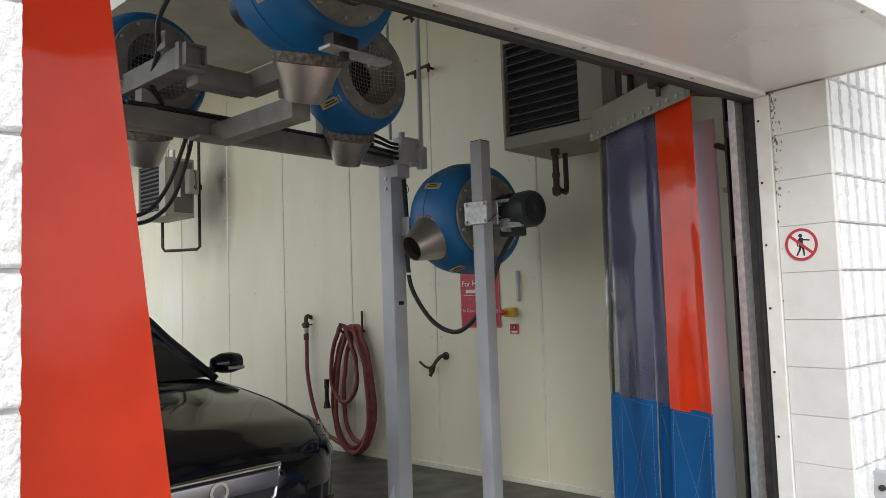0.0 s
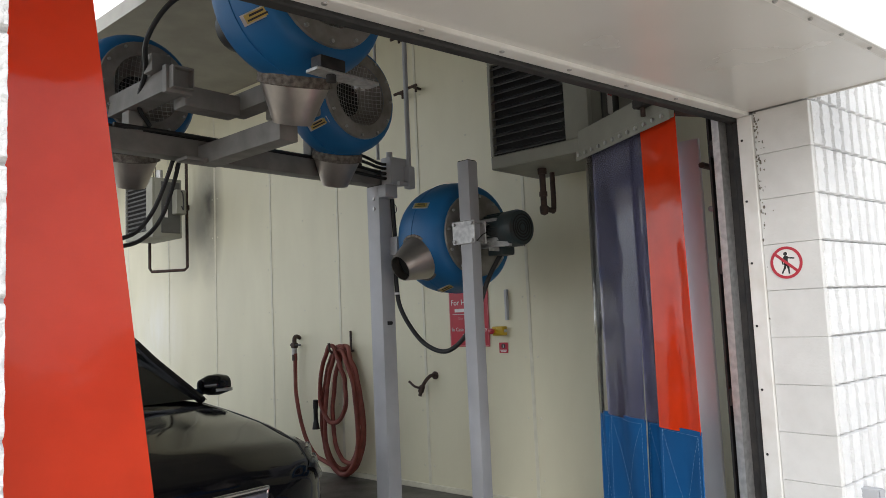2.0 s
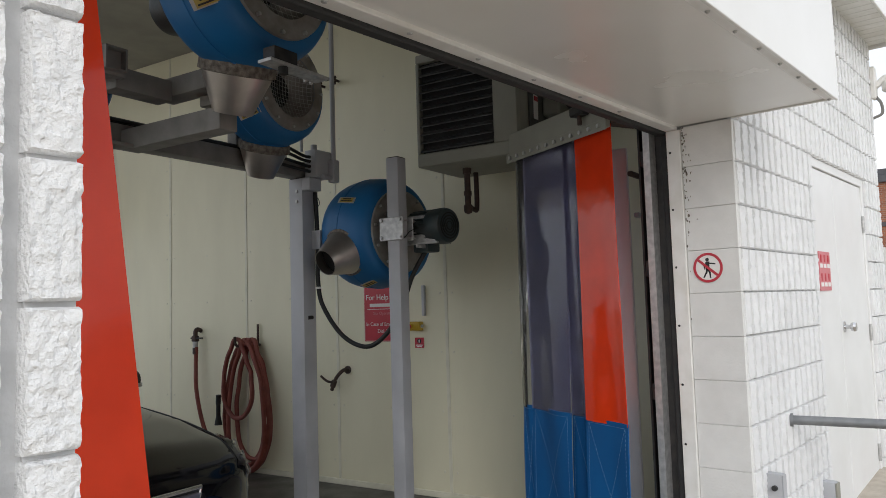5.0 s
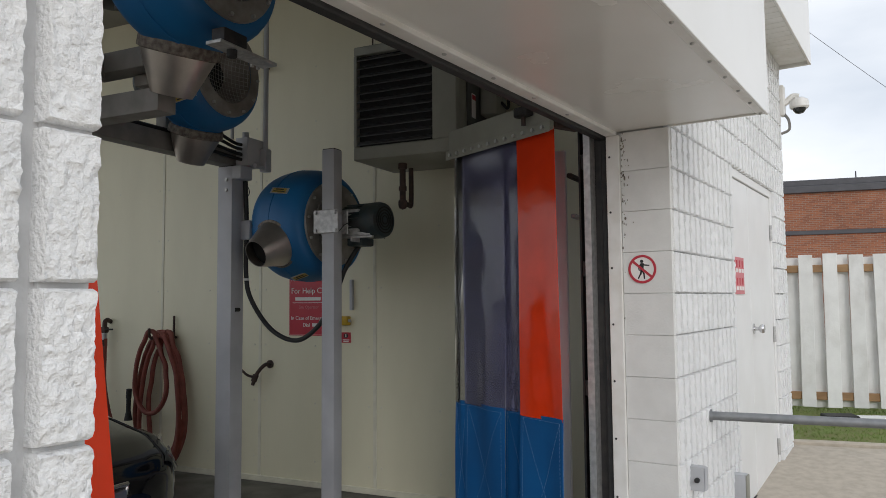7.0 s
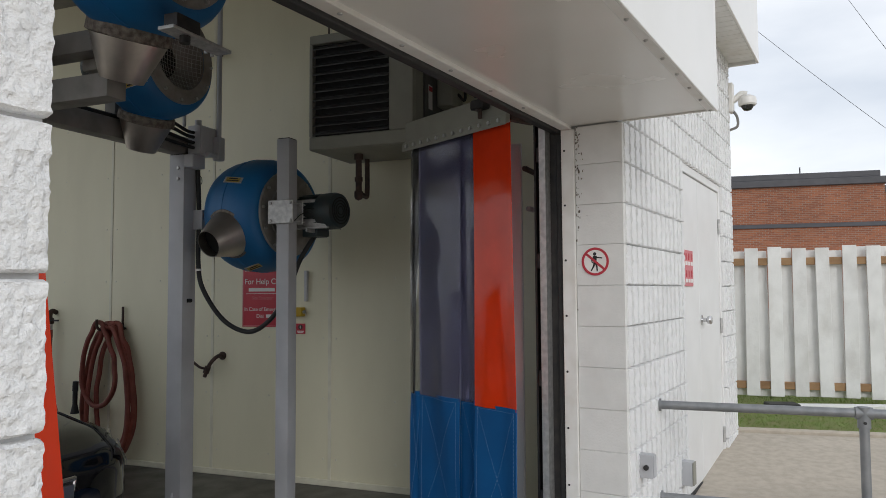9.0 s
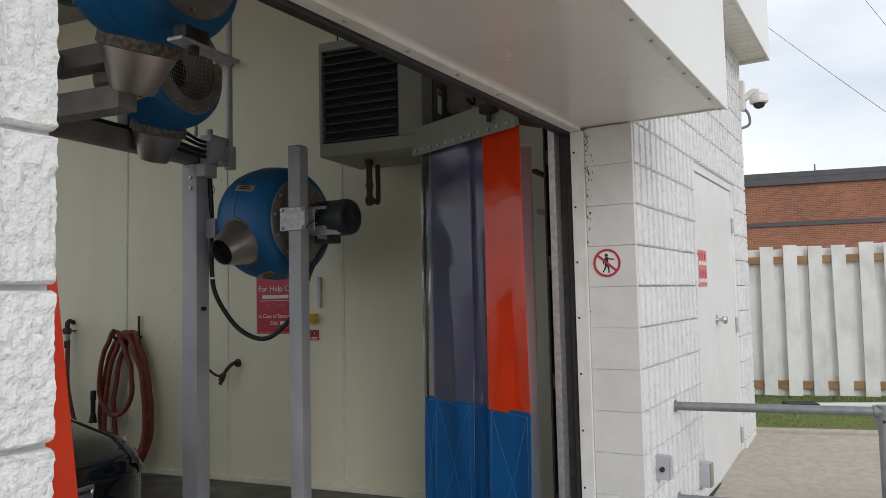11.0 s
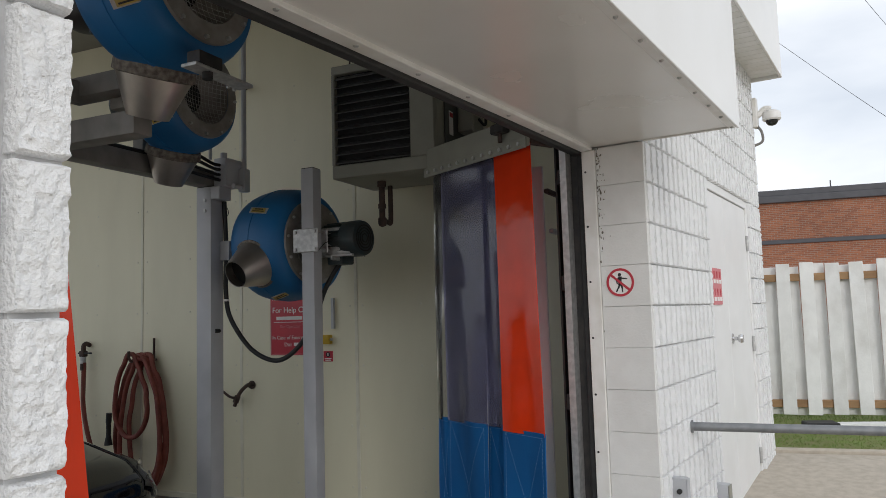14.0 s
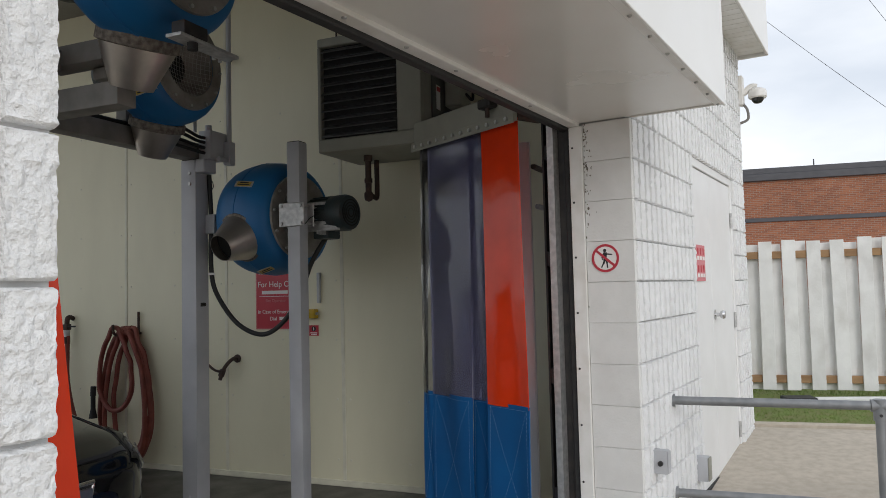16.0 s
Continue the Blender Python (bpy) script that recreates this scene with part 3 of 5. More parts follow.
# double service door
door = thing("door_1", pose(0, -0.055, 0), "white painted steel double door in the block wall", "door", "", "structure")
mid = (DOOR_L + DOOR_R) / 2 - 0.14
part("left_leaf", bx(DOOR_L + 0.05, mid - 0.003, 0.085, 0.13, 0.03, HEAD - 0.06, bevel=0.003), DOOR_WHITE, door)
part("right_leaf", bx(mid + 0.003, DOOR_R - 0.05, 0.085, 0.13, 0.03, HEAD - 0.06, bevel=0.003), DOOR_WHITE, door)
fr = nb()
box(fr, DOOR_L, DOOR_L + 0.05, 0.073, 0.15, 0, HEAD, bevel=0.003)
box(fr, DOOR_R - 0.05, DOOR_R, 0.073, 0.15, 0, HEAD, bevel=0.003)
box(fr, DOOR_L + 0.05, DOOR_R - 0.05, 0.073, 0.15, HEAD - 0.055, HEAD, bevel=0.003)
part("door_frame", fr, DOOR_WHITE, door)
part("threshold", bx(DOOR_L, DOOR_R, 0.02, 0.16, 0.0, 0.025, bevel=0.004), DARK_STEEL, door)
part("door_sweep", bx(DOOR_L + 0.06, DOOR_R - 0.06, 0.072, 0.084, 0.026, 0.07), RUBBER, door)
kn = nb()
lathe(kn, [(0.036, 0), (0.036, 0.006), (0.014, 0.01), (0.013, 0.035), (0.026, 0.042), (0.031, 0.058), (0.026, 0.072), (0, 0.076)], pose(mid + 0.06, 0.085, 1.18, 90), 20)
part("knob", kn, CHROME, door, "round metal door knob")
for z in (0.25, 1.11, 1.90):
    part("hinge", rod(nb(), (DOOR_R - 0.055, 0.075, z - 0.06), (DOOR_R - 0.055, 0.075, z + 0.06), 0.011, seg=10), GALV, door)
dsign = thing("warning_sign", pose(0, -0.056, 0), "faded red and white notice fixed to the service door", "sign")
part("backing", bx(DOOR_L + 0.09, DOOR_L + 0.34, 0.078, 0.084, 1.42, 1.66), PINK, dsign)
for r in range(2):
    for q in range(3):
        part("bar", bx(DOOR_L + 0.105 + 0.08 * q, DOOR_L + 0.16 + 0.08 * q, 0.0755, 0.078, 1.445 + 0.115 * r, 1.47 + 0.115 * r), WHITE, dsign)
        part("bar", bx(DOOR_L + 0.12 + 0.08 * q, DOOR_L + 0.145 + 0.08 * q, 0.0755, 0.078, 1.48 + 0.115 * r, 1.525 + 0.115 * r), RED, dsign)

# upper eave with vented soffit
eave = thing("roof_eave", ID, "white roof eave with vented soffit panels", "eave", "", "structure")
part("fascia", bx(-6, END + 0.03, -0.245, -0.225, 3.36, 4.35, bevel=0.004), WHITE_METAL, eave)
part("gable_fascia", bx(END + 0.004, END + 0.03, -0.225, 6, 3.36, 4.35, bevel=0.004), WHITE_METAL, eave)
part("soffit_frame", bx(4.0, END, -0.225, 0.04, 3.40, 3.42), WHITE_METAL, eave)
for k in range(24):
    x = END - 0.012 - 0.11 * k
    part("soffit_slat", bx(x - 0.104, x, -0.223, 0.03, 3.386, 3.40, bevel=0.003), WHITE_TRIM, eave)
part("roof", bx(-6, END + 0.03, -0.245, 0.45, 4.35, 4.42), FLASHING, eave)

# ---- things: wash bay ----
def at(u, v, z=0.0, rz=0.0):
    return INSIDE @ pose(u, v, z, 0, 0, rz)


def post(s, h, u, v, label, plate):
    t = thing("steel_post", at(u, v), label, "post")
    hs = s / 2
    part("column", bx(-hs, hs, -hs, hs, 0.012, h, bevel=0.006, seg=2), GREY_PAINT, t)
    part("cap", bx(-hs + 0.004, hs - 0.004, -hs + 0.004, hs - 0.004, h - 0.002, h + 0.004), RUBBER, t)
    part("base_plate", bx(-plate, plate, -plate, plate, 0.004, 0.016, bevel=0.003), GREY_PAINT, t)
    for a in (-1, 1):
        for b in (-1, 1):
            part("bolt", rod(nb(), (a * plate * 0.75, b * plate * 0.75, 0.016), (a * plate * 0.75, b * plate * 0.75, 0.04), 0.011, seg=6), GALV, t)
    return t


P1, P2 = (3.125, 2.47), (3.19, 1.70)
post1 = post(0.122, 2.36, *P1, "grey painted square steel arch post", 0.13)
gb = nb()
v0 = [gb.verts.new(c) for c in ((-0.061, -0.005, 0.016), (-0.15, -0.005, 0.016), (-0.061, -0.005, 0.17), (-0.061, 0.005, 0.016), (-0.15, 0.005, 0.016), (-0.061, 0.005, 0.17))]
for f in ((0, 1, 2), (5, 4, 3), (0, 3, 4, 1), (1, 4, 5, 2), (2, 5, 3, 0)):
    gb.faces.new([v0[i] for i in f])
part("gusset", gb, GREY_PAINT, post1)
# black plug drawn in place of a hole's shade
part("bolt_hole_shade", rod(nb(), (0.02, -0.0605, 1.40), (-0.02, -0.0625, 1.40), 0.013, seg=12), BLACK, post1)
for z in (2.20, 2.27):
    part("bolt", rod(nb(), (-0.061, -0.015, z), (-0.073, -0.015, z), 0.012, seg=6), GALV, post1)
part("wire_loop", sweep(nb(), [(0.06, -0.062, 2.24), (0.085, -0.075, 2.23), (0.09, -0.08, 2.19), (0.07, -0.07, 2.165), (0.058, -0.06, 2.17)], 0.003, 6), CABLE, post1, "thin black wire")
post2 = post(0.092, 2.42, *P2, "grey painted square steel post carrying a blower", 0.11)


def blower(name, m, label, motor_front, r=0.345, th=0.17):
    """Round blue blower; local y is its axis (front is -y), its outlet leaves along -x at the bottom or as turned."""
    t = thing(name, m, label, "blower", "car dryer blowers")
    turn = pose(0, 0, 0, -90)
    prof = []
    for k in range(13):
        a = math.pi * k / 12
        prof.append((r - 0.085 + 0.085 * math.sin(a) ** 0.8, -th * math.cos(a)))
    prof = [(0.2, -th)] + prof + [(0.2, th)]
    body = nb()
    lathe(body, prof + [(0.0, th)], turn, 56)
    part("housing", body, BLUE, t, "blue moulded plastic housing")
    part("seam", lathe(nb(), [(r - 0.004, -0.006), (r + 0.003, -0.004), (r + 0.003, 0.004), (r - 0.004, 0.006)], turn, 56), BLUE, t)
    # outlet neck, leaving tangentially
    neck = nb()
    lathe(neck, [(0.160, 0.205), (0.152, 0.25), (0.142, 0.30)], pose(0, 0, 0, 0, 180), 32)
    nk = part("outlet_neck", neck, BLUE, t)
    part("clamp_band", lathe(nb(), [(0.142, 0.285), (0.158, 0.29), (0.16, 0.335), (0.146, 0.34)], pose(0, 0, 0, 0, 180), 32), CRUST, nk, "crusted metal clamp band")
    cone = nb()
    lathe(cone, [(0.146, 0.33), (0.144, 0.345), (0.083, 0.505), (0.079, 0.505), (0.138, 0.34)], pose(0, 0, 0, 0, 180), 32)
    part("nozzle", cone, STEEL, nk, "tapered stainless nozzle")
    # black disc across the cone paints its inner shade
    part("nozzle_shade_disc", lathe(nb(), [(0.0, 0.42), (0.108, 0.42)], pose(0, 0, 0, 0, 180), 32), BLACK, nk)
    ring = nb()
    lathe(ring, [(0.19, -th - 0.016), (0.268, -th - 0.012), (0.273, -th + 0.004), (0.188, -th + 0.004)], turn, 48)
    part("inlet_ring", ring, PLATE, t, "grey bolted inlet ring")
    bolt_mesh = mesh_of("bolt", rod(nb(), (0, 0.002, 0), (0, -0.016, 0), 0.009, seg=6), GALV)
    for k in range(12):
        a = 2 * math.pi * k / 12
        bo = new("bolt", bolt_mesh)
        bo.parent = t
        bo.location = (0.25 * math.cos(a), -th - 0.010, 0.25 * math.sin(a))
    fn = nb()
    lathe(fn, [(0.192, -th - 0.012), (0.165, -th + 0.05), (0.12, -th + 0.11), (0.10, -th + 0.13), (0, -th + 0.13)], turn, 40)
    part("inlet_funnel", fn, PLATE if not motor_front else BLACK, t)
    if not motor_front:
        # black disc paints the shade deep in the inlet
        part("inlet_shade_disc", lathe(nb(), [(0.0, -th + 0.122), (0.105, -th + 0.122)], turn, 32), BLACK, t)
        g = nb()
        R = 0.188
        for k in range(-7, 8):
            q = k * 0.0255
            w = math.sqrt(max(R * R - q * q, 0))
            for a, b in (((q, -w), (q, w)), ((-w, q), (w, q))):
                def bulge(p):
                    return (p[0], -th - 0.004 + 0.05 * (1 - (p[0] ** 2 + p[1] ** 2) / R ** 2), p[1])
                pts = [bulge((a[0] + (b[0] - a[0]) * i / 6, a[1] + (b[1] - a[1]) * i / 6)) for i in range(7)]
                sweep(g, pts, 0.0014, 4, 1, False)
        part("mesh_guard", g, GALV, t, "wire mesh inlet guard")
    if motor_front:
        part("mount_disc", lathe(nb(), [(0.0, -th - 0.03), (0.12, -th - 0.03), (0.19, -th - 0.024), (0.192, -th - 0.014), (0.0, -th - 0.014)], turn, 40), PLATE, t, "grey motor mounting disc")
        part("shaft_housing", rod(nb(), (0, -th - 0.028, 0), (0, -th - 0.13, 0), 0.075, 0.065, seg=24), MOTOR, t)
        for k in range(4):
            a = math.pi * (0.25 + 0.5 * k)
            part("standoff", rod(nb(), (0.085 * math.cos(a), -th - 0.03, 0.085 * math.sin(a)), (0.085 * math.cos(a), -th - 0.13, 0.085 * math.sin(a)), 0.009, seg=8), GALV, t)
    s = -1 if motor_front else 1
    mo = nb()
    y0 = s * (th + (0.12 if motor_front else 0.02))
    rod(mo, (0, y0, 0), (0, y0 + s * 0.26, 0), 0.10, seg=28)
    motor = part("motor", mo, MOTOR, t, "dark green electric motor with cooling fins")
    fins = nb()
    for k in range(22):
        a = 2 * math.pi * k / 22
        c, d = math.cos(a), math.sin(a)
        vs = box(fins, -0.003, 0.003, y0 + s * 0.02, y0 + s * 0.17, 0.095, 0.112).verts
        fins.verts.ensure_lookup_table()
        bmesh.ops.rotate(fins, cent=(0, 0, 0), matrix=Matrix.Rotation(a, 3, "Y"), verts=list(fins.verts)[-8:])
    part("fins", fins, MOTOR, motor)
    cp = nb()
    lathe(cp, [(0.111, 0.17), (0.113, 0.26), (0.105, 0.285), (0.02, 0.292), (0, 0.292)], Matrix.Translation((0, y0, 0)) @ pose(0, 0, 0, 90 if s < 0 else -90), 32)
    part("fan_cowl", cp, MOTOR, motor)
    gr = nb()
    for rr in (0.022, 0.04, 0.058, 0.076):
        lathe(gr, [(rr, 0.2905), (rr + 0.007, 0.2905), (rr + 0.007, 0.294), (rr, 0.294)], Matrix.Translation((0, y0, 0)) @ pose(0, 0, 0, 90 if s < 0 else -90), 28, True)
    part("cowl_grill", gr, BLACK, motor)
    part("terminal_box", bx(-0.06, 0.06, y0 + s * 0.04, y0 + s * 0.16, -0.155, -0.09, bevel=0.012, seg=2), MOTOR, motor)
    return t


def blower_label(t, m):
    lb = part("label", bx(-0.065, 0.065, -0.003, 0.002, -0.022, 0.022, bevel=0.001), GALV, t, "aged yellow warning label")
    lb.matrix_basis = m
    a = part("label_face", bx(-0.05, 0.05, -0.0045, -0.003, -0.017, 0.017), LABEL_Y, lb)
    b = part("label_bar", bx(-0.03, 0.03, -0.0058, -0.0045, 0.004, 0.012), INK, lb)
    c = part("label_bar", bx(-0.042, 0.042, -0.0058, -0.0045, -0.011, -0.004), INK, lb)


# the outlet points down for the overhead ones, towards the cars for the one on the post
blow_a = blower("car_dryer_blower", at(1.665, 1.42, 2.97, 0) @ Matrix.Diagonal((1.14, 1.14, 1.12, 1)), "blue overhead blower with a meshed inlet and steel nozzle", False, 0.36, 0.18)
blow_b = blower("car_dryer_blower", at(2.535, 2.16, 2.80, 0), "blue overhead blower with a meshed inlet and steel nozzle", False)
blow_c = blower("car_dryer_blower", at(1.50, 2.80, 2.78, 0), "blue overhead blower behind the arch beams", False)
blow_p = blower("car_dryer_blower", at(3.45, 2.06, 1.97, -8) @ pose(0, 0, 0, 0, 66, 0) @ Matrix.Scale(1.05, 4), "blue blower bolted to a grey post, its nozzle angled down", True, 0.365, 0.215)
for overhead in (blow_a, blow_b, blow_c):
    for ch in overhead.children:
        if ch.name.split(".")[0] == "outlet_neck":
            ch.matrix_basis = pose(0, 0, -0.03, 20, -9, 0)  # outlets swivelled into the bay
for ch in blow_p.children:
    if ch.name.split(".")[0] == "motor":
        ch.matrix_basis = pose(0, 0, 0, 0, -66, 0)  # terminal box hangs straight down


def rim_label(t, angle, slope, r, th):
    """A label on the rounded rim: angle round the axis, slope 90 on the rim's crest to 0 on the front face."""
    ca, sa, k = math.cos(radians(angle)), math.sin(radians(angle)), radians(slope)
    radial = Vector((ca, 0, sa))
    n = (radial * math.sin(k) + Vector((0, -1, 0)) * math.cos(k)).normalized()
    place = radial * (r - 0.085 + 0.085 * math.sin(k) ** 0.8) + Vector((0, -th * math.cos(k), 0)) + n * 0.004
    x = Vector((-sa, 0, ca)).cross(n)
    x = x if x.y < 0 else -x
    y = -n
    z = x.cross(y)
    blower_label(t, Matrix(((x.x, y.x, z.x, place.x), (x.y, y.y, z.y, place.y), (x.z, y.z, z.z, place.z), (0, 0, 0, 1))))


rim_label(blow_a, 214, 52, 0.36, 0.18)
rim_label(blow_b, 218, 55, 0.345, 0.17)
rim_label(blow_p, 214, 78, 0.365, 0.215)
rim_label(blow_p, 312, 72, 0.365, 0.215)

# fixing of the blower to its post
mount = thing("blower_mount", at(P2[0], P2[1], 1.955), "galvanised clamp plates bolting a blower to the post", "bracket")
part("front_plate", bx(-0.062, -0.05, -0.085, 0.10, -0.075, 0.075, bevel=0.004), GALV, mount)
part("back_plate", bx(0.05, 0.062, -0.085, 0.12, -0.075, 0.075, bevel=0.004), GALV, mount)
for v in (-0.066, 0.08):
    for z in (-0.055, 0.055):
        bt = nb()
        rod(bt, (-0.075, v, z), (0.15, v, z), 0.006, seg=8)
        rod(bt, (-0.074, v, z), (-0.062, v, z), 0.012, seg=6)
        part("bolt", bt, GALV, mount)
part("motor_cradle", bx(0.09, 0.12, -0.24, 0.10, -0.10, -0.085, bevel=0.003), GALV, mount)
part("motor_cradle", bx(0.10, 0.112, -0.22, 0.10, -0.085, 0.09, bevel=0.003), GALV, mount)
part("cradle_strut", bx(0.03, 0.27, -0.13, -0.118, -0.125, -0.10, bevel=0.003), GALV, mount)
wr = nb()
sweep(wr, [(-0.03, -0.075, -0.06), (0.04, -0.085, -0.01), (0.12, -0.12, 0.0), (0.22, -0.24, -0.06), (0.24, -0.25, -0.10)], 0.003, 5)
part("wire", wr, CABLE, mount)

# arch over the cars
arch = thing("dryer_arch", at(P1[0], P1[1], 2.36), "grey steel arch frame with arms carrying the blowers", "steel frame")


def rel(u0, u1, v0, v1, z0, z1, bevel=0.005):
    return bx(u0 - P1[0], u1 - P1[0], v0 - P1[1], v1 - P1[1], z0 - 2.36, z1 - 2.36, bevel=bevel, seg=2)


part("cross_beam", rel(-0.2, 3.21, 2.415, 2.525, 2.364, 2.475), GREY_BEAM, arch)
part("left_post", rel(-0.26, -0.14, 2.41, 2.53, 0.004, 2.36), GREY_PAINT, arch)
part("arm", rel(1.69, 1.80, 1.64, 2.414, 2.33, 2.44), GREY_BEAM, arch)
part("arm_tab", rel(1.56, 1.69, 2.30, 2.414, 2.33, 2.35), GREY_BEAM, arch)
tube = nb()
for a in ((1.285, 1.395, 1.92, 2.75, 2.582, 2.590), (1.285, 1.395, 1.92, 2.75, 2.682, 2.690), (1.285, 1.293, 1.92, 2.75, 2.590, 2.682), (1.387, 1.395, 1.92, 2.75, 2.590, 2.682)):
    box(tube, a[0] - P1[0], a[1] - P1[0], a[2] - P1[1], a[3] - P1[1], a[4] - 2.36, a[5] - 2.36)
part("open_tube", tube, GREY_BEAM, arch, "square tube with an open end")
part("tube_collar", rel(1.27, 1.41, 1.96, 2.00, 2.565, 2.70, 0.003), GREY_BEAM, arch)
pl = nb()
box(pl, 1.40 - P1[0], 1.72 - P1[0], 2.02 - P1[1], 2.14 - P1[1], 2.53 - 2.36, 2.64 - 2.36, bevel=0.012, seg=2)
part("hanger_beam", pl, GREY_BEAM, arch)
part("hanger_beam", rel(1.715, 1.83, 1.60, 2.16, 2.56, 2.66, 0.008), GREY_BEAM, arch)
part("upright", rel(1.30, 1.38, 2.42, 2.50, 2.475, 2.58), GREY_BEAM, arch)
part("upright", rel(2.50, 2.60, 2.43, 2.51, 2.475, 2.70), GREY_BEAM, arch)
part("mount_plate", rel(1.50, 1.86, 1.10, 1.18, 2.50, 2.515, 0.003), GALV, arch)
part("mount_block", rel(1.52, 1.66, 1.10, 1.17, 2.516, 2.572, 0.008), DARK_STEEL, arch)
part("mount_foot", rod(nb(), (1.60 - P1[0], 1.13 - P1[1], 0.11), (1.60 - P1[0], 1.13 - P1[1], 0.14), 0.022, seg=12), RUBBER, arch)
for u, v, z in ((1.80, 1.19, 2.51), (1.84, 1.19, 2.51), (1.28, 2.14, 2.70), (1.31, 2.2, 2.70)):
    part("bolt", rod(nb(), (u - P1[0], v - P1[1], z - 2.375), (u - P1[0], v - P1[1], z - 2.335), 0.009, seg=6), GALV, arch)
part("swivel_block", rel(1.80, 1.90, 1.80, 1.92, 2.50, 2.56, 0.015), PLATE, arch)
part("swivel_block", rel(1.88, 2.02, 1.72, 1.82, 2.52, 2.57, 0.015), PLATE, arch)
part("valve_block", rel(1.25, 1.35, 2.06, 2.15, 2.69, 2.78, 0.006), GREY_BEAM, arch)

jbox = thing("junction_box", at(P1[0] + 0.03, P1[1] - 0.12, 2.36), "grey electrical junction box on top of the post", "junction box")
part("case", bx(-0.07, 0.09, -0.05, 0.05, 0.0, 0.19, bevel=0.006, seg=2), GREY_PAINT, jbox)
part("lid", bx(-0.065, 0.085, -0.057, -0.051, 0.006, 0.184, bevel=0.003), GREY_PAINT, jbox)
part("hub", rod(nb(), (-0.03, 0, 0.19), (-0.03, 0, 0.23), 0.022, seg=14), GREY_PAINT, jbox)
part("lower_case", bx(-0.10, 0.02, -0.02, 0.055, -0.09, -0.002, bevel=0.005), GREY_PAINT, jbox)
for k, z in enumerate((0.04, 0.075, 0.11, 0.14)):
    cb2 = nb()
    sweep(cb2, [(-0.07, 0.0, z), (-0.13, 0.01, z + 0.004), (-0.30, 0.03, z + 0.02 + 0.008 * k), (-0.50, 0.10, 0.10 + 0.02 * k)], 0.011, 8)
    part("cable", cb2, CABLE, jbox, "black cable")

conduit = thing("conduit", at(3.235, 2.27, 2.36), "grey metal conduit dropping from the ceiling to the post", "conduit")
part("pipe", rod(nb(), (0, 0, 0.12), (0, 0, 1.71), 0.017, seg=14), GREY_PAINT, conduit)
part("elbow_body", bx(-0.03, 0.03, -0.03, 0.03, -0.03, 0.13, bevel=0.012, seg=2), GREY_PAINT, conduit)
part("stub", rod(nb(), (-0.03, 0, 0.0), (-0.11, 0, 0.0), 0.017, seg=12), GREY_PAINT, conduit)
conduit2 = thing("conduit", at(3.13, 2.47, 2.48), "thin grey conduit rising from the arch to the ceiling", "conduit")
part("pipe", rod(nb(), (0, 0, 0.08), (0, 0, 1.59), 0.012, seg=12), GREY_PAINT, conduit2)
cl = thing("pipe_clamp", at(U - 0.09, 3.02, 3.02), "dark iron pipe clamps standing off the wall", "clamp")
for v, z in ((0.10, 0.36), (-0.06, 0.38), (0.12, 0.86)):
    q = nb()
    rod(q, (0.09, v, z), (-0.02, v, z), 0.012, seg=8)
    rod(q, (-0.02, v - 0.06, z), (-0.02, v + 0.05, z - 0.005), 0.013, seg=8)
    rod(q, (-0.02, v - 0.05, z), (-0.02, v - 0.05, z - 0.06), 0.010, seg=8)
    part("clamp_arm", q, IRON, cl)

bundle = thing("cable_bundle", at(1.62, 2.45, 2.476), "black power cables lying along the arch beams", "cables")
for pts in (
    [(-0.40, -0.03, 0.013), (-0.05, -0.02, 0.02), (0.25, -0.04, 0.013), (0.70, -0.02, 0.013), (1.30, -0.03, 0.013)],
    [(-0.45, 0.01, 0.013), (-0.10, 0.02, 0.016), (0.30, 0.01, 0.013), (0.85, 0.02, 0.02), (1.32, 0.0, 0.013)],
    [(-0.20, -0.62, 0.62), (-0.36, -0.56, 0.50), (-0.42, -0.44, 0.34), (-0.36, -0.30, 0.23), (-0.30, -0.10, 0.12), (-0.20, -0.02, 0.04)],
    [(0.02, 0.10, -0.02), (0.02, 0.20, -0.16), (-0.04, 0.25, -0.36), (-0.14, 0.27, -0.50), (-0.28, 0.28, -0.56)],
    [(0.05, 0.10, -0.02), (0.06, 0.21, -0.20), (0.0, 0.26, -0.42), (-0.12, 0.28, -0.55), (-0.30, 0.29, -0.60)],
):
    part("cable", sweep(nb(), pts, 0.0125, 8, 7), CABLE, bundle)

# dangling power cable from post to blower
pc = thing("power_cable", at(P1[0], P1[1] - 0.075, 2.27), "thick black power cable looping between two posts", "cable")
ca = nb()
sweep(ca, [(0.055, 0.0, 0.0), (0.06, -0.01, -0.30), (0.058, -0.01, -0.62), (0.075, -0.04, -0.80), (0.11, -0.18, -1.0), (0.135, -0.36, -1.075), (0.165, -0.50, -1.0), (0.205, -0.60, -0.84), (0.25, -0.67, -0.62), (0.275, -0.74, -0.49), (0.27, -0.79, -0.44)], 0.0155, 12)
part("cable", ca, CABLE, pc)
part("tie", rod(nb(), (0.058, -0.012, -0.66), (0.058, -0.012, -0.675), 0.021, seg=12), WHITE, pc)
part("switch_box", bx(0.03, 0.10, -0.06, 0.02, -0.40, -0.27, bevel=0.008, seg=2), GREY_PAINT, pc)
part("switch_knob", rod(nb(), (0.10, -0.02, -0.33), (0.135, -0.02, -0.33), 0.02, seg=12), GREY_PAINT, pc)


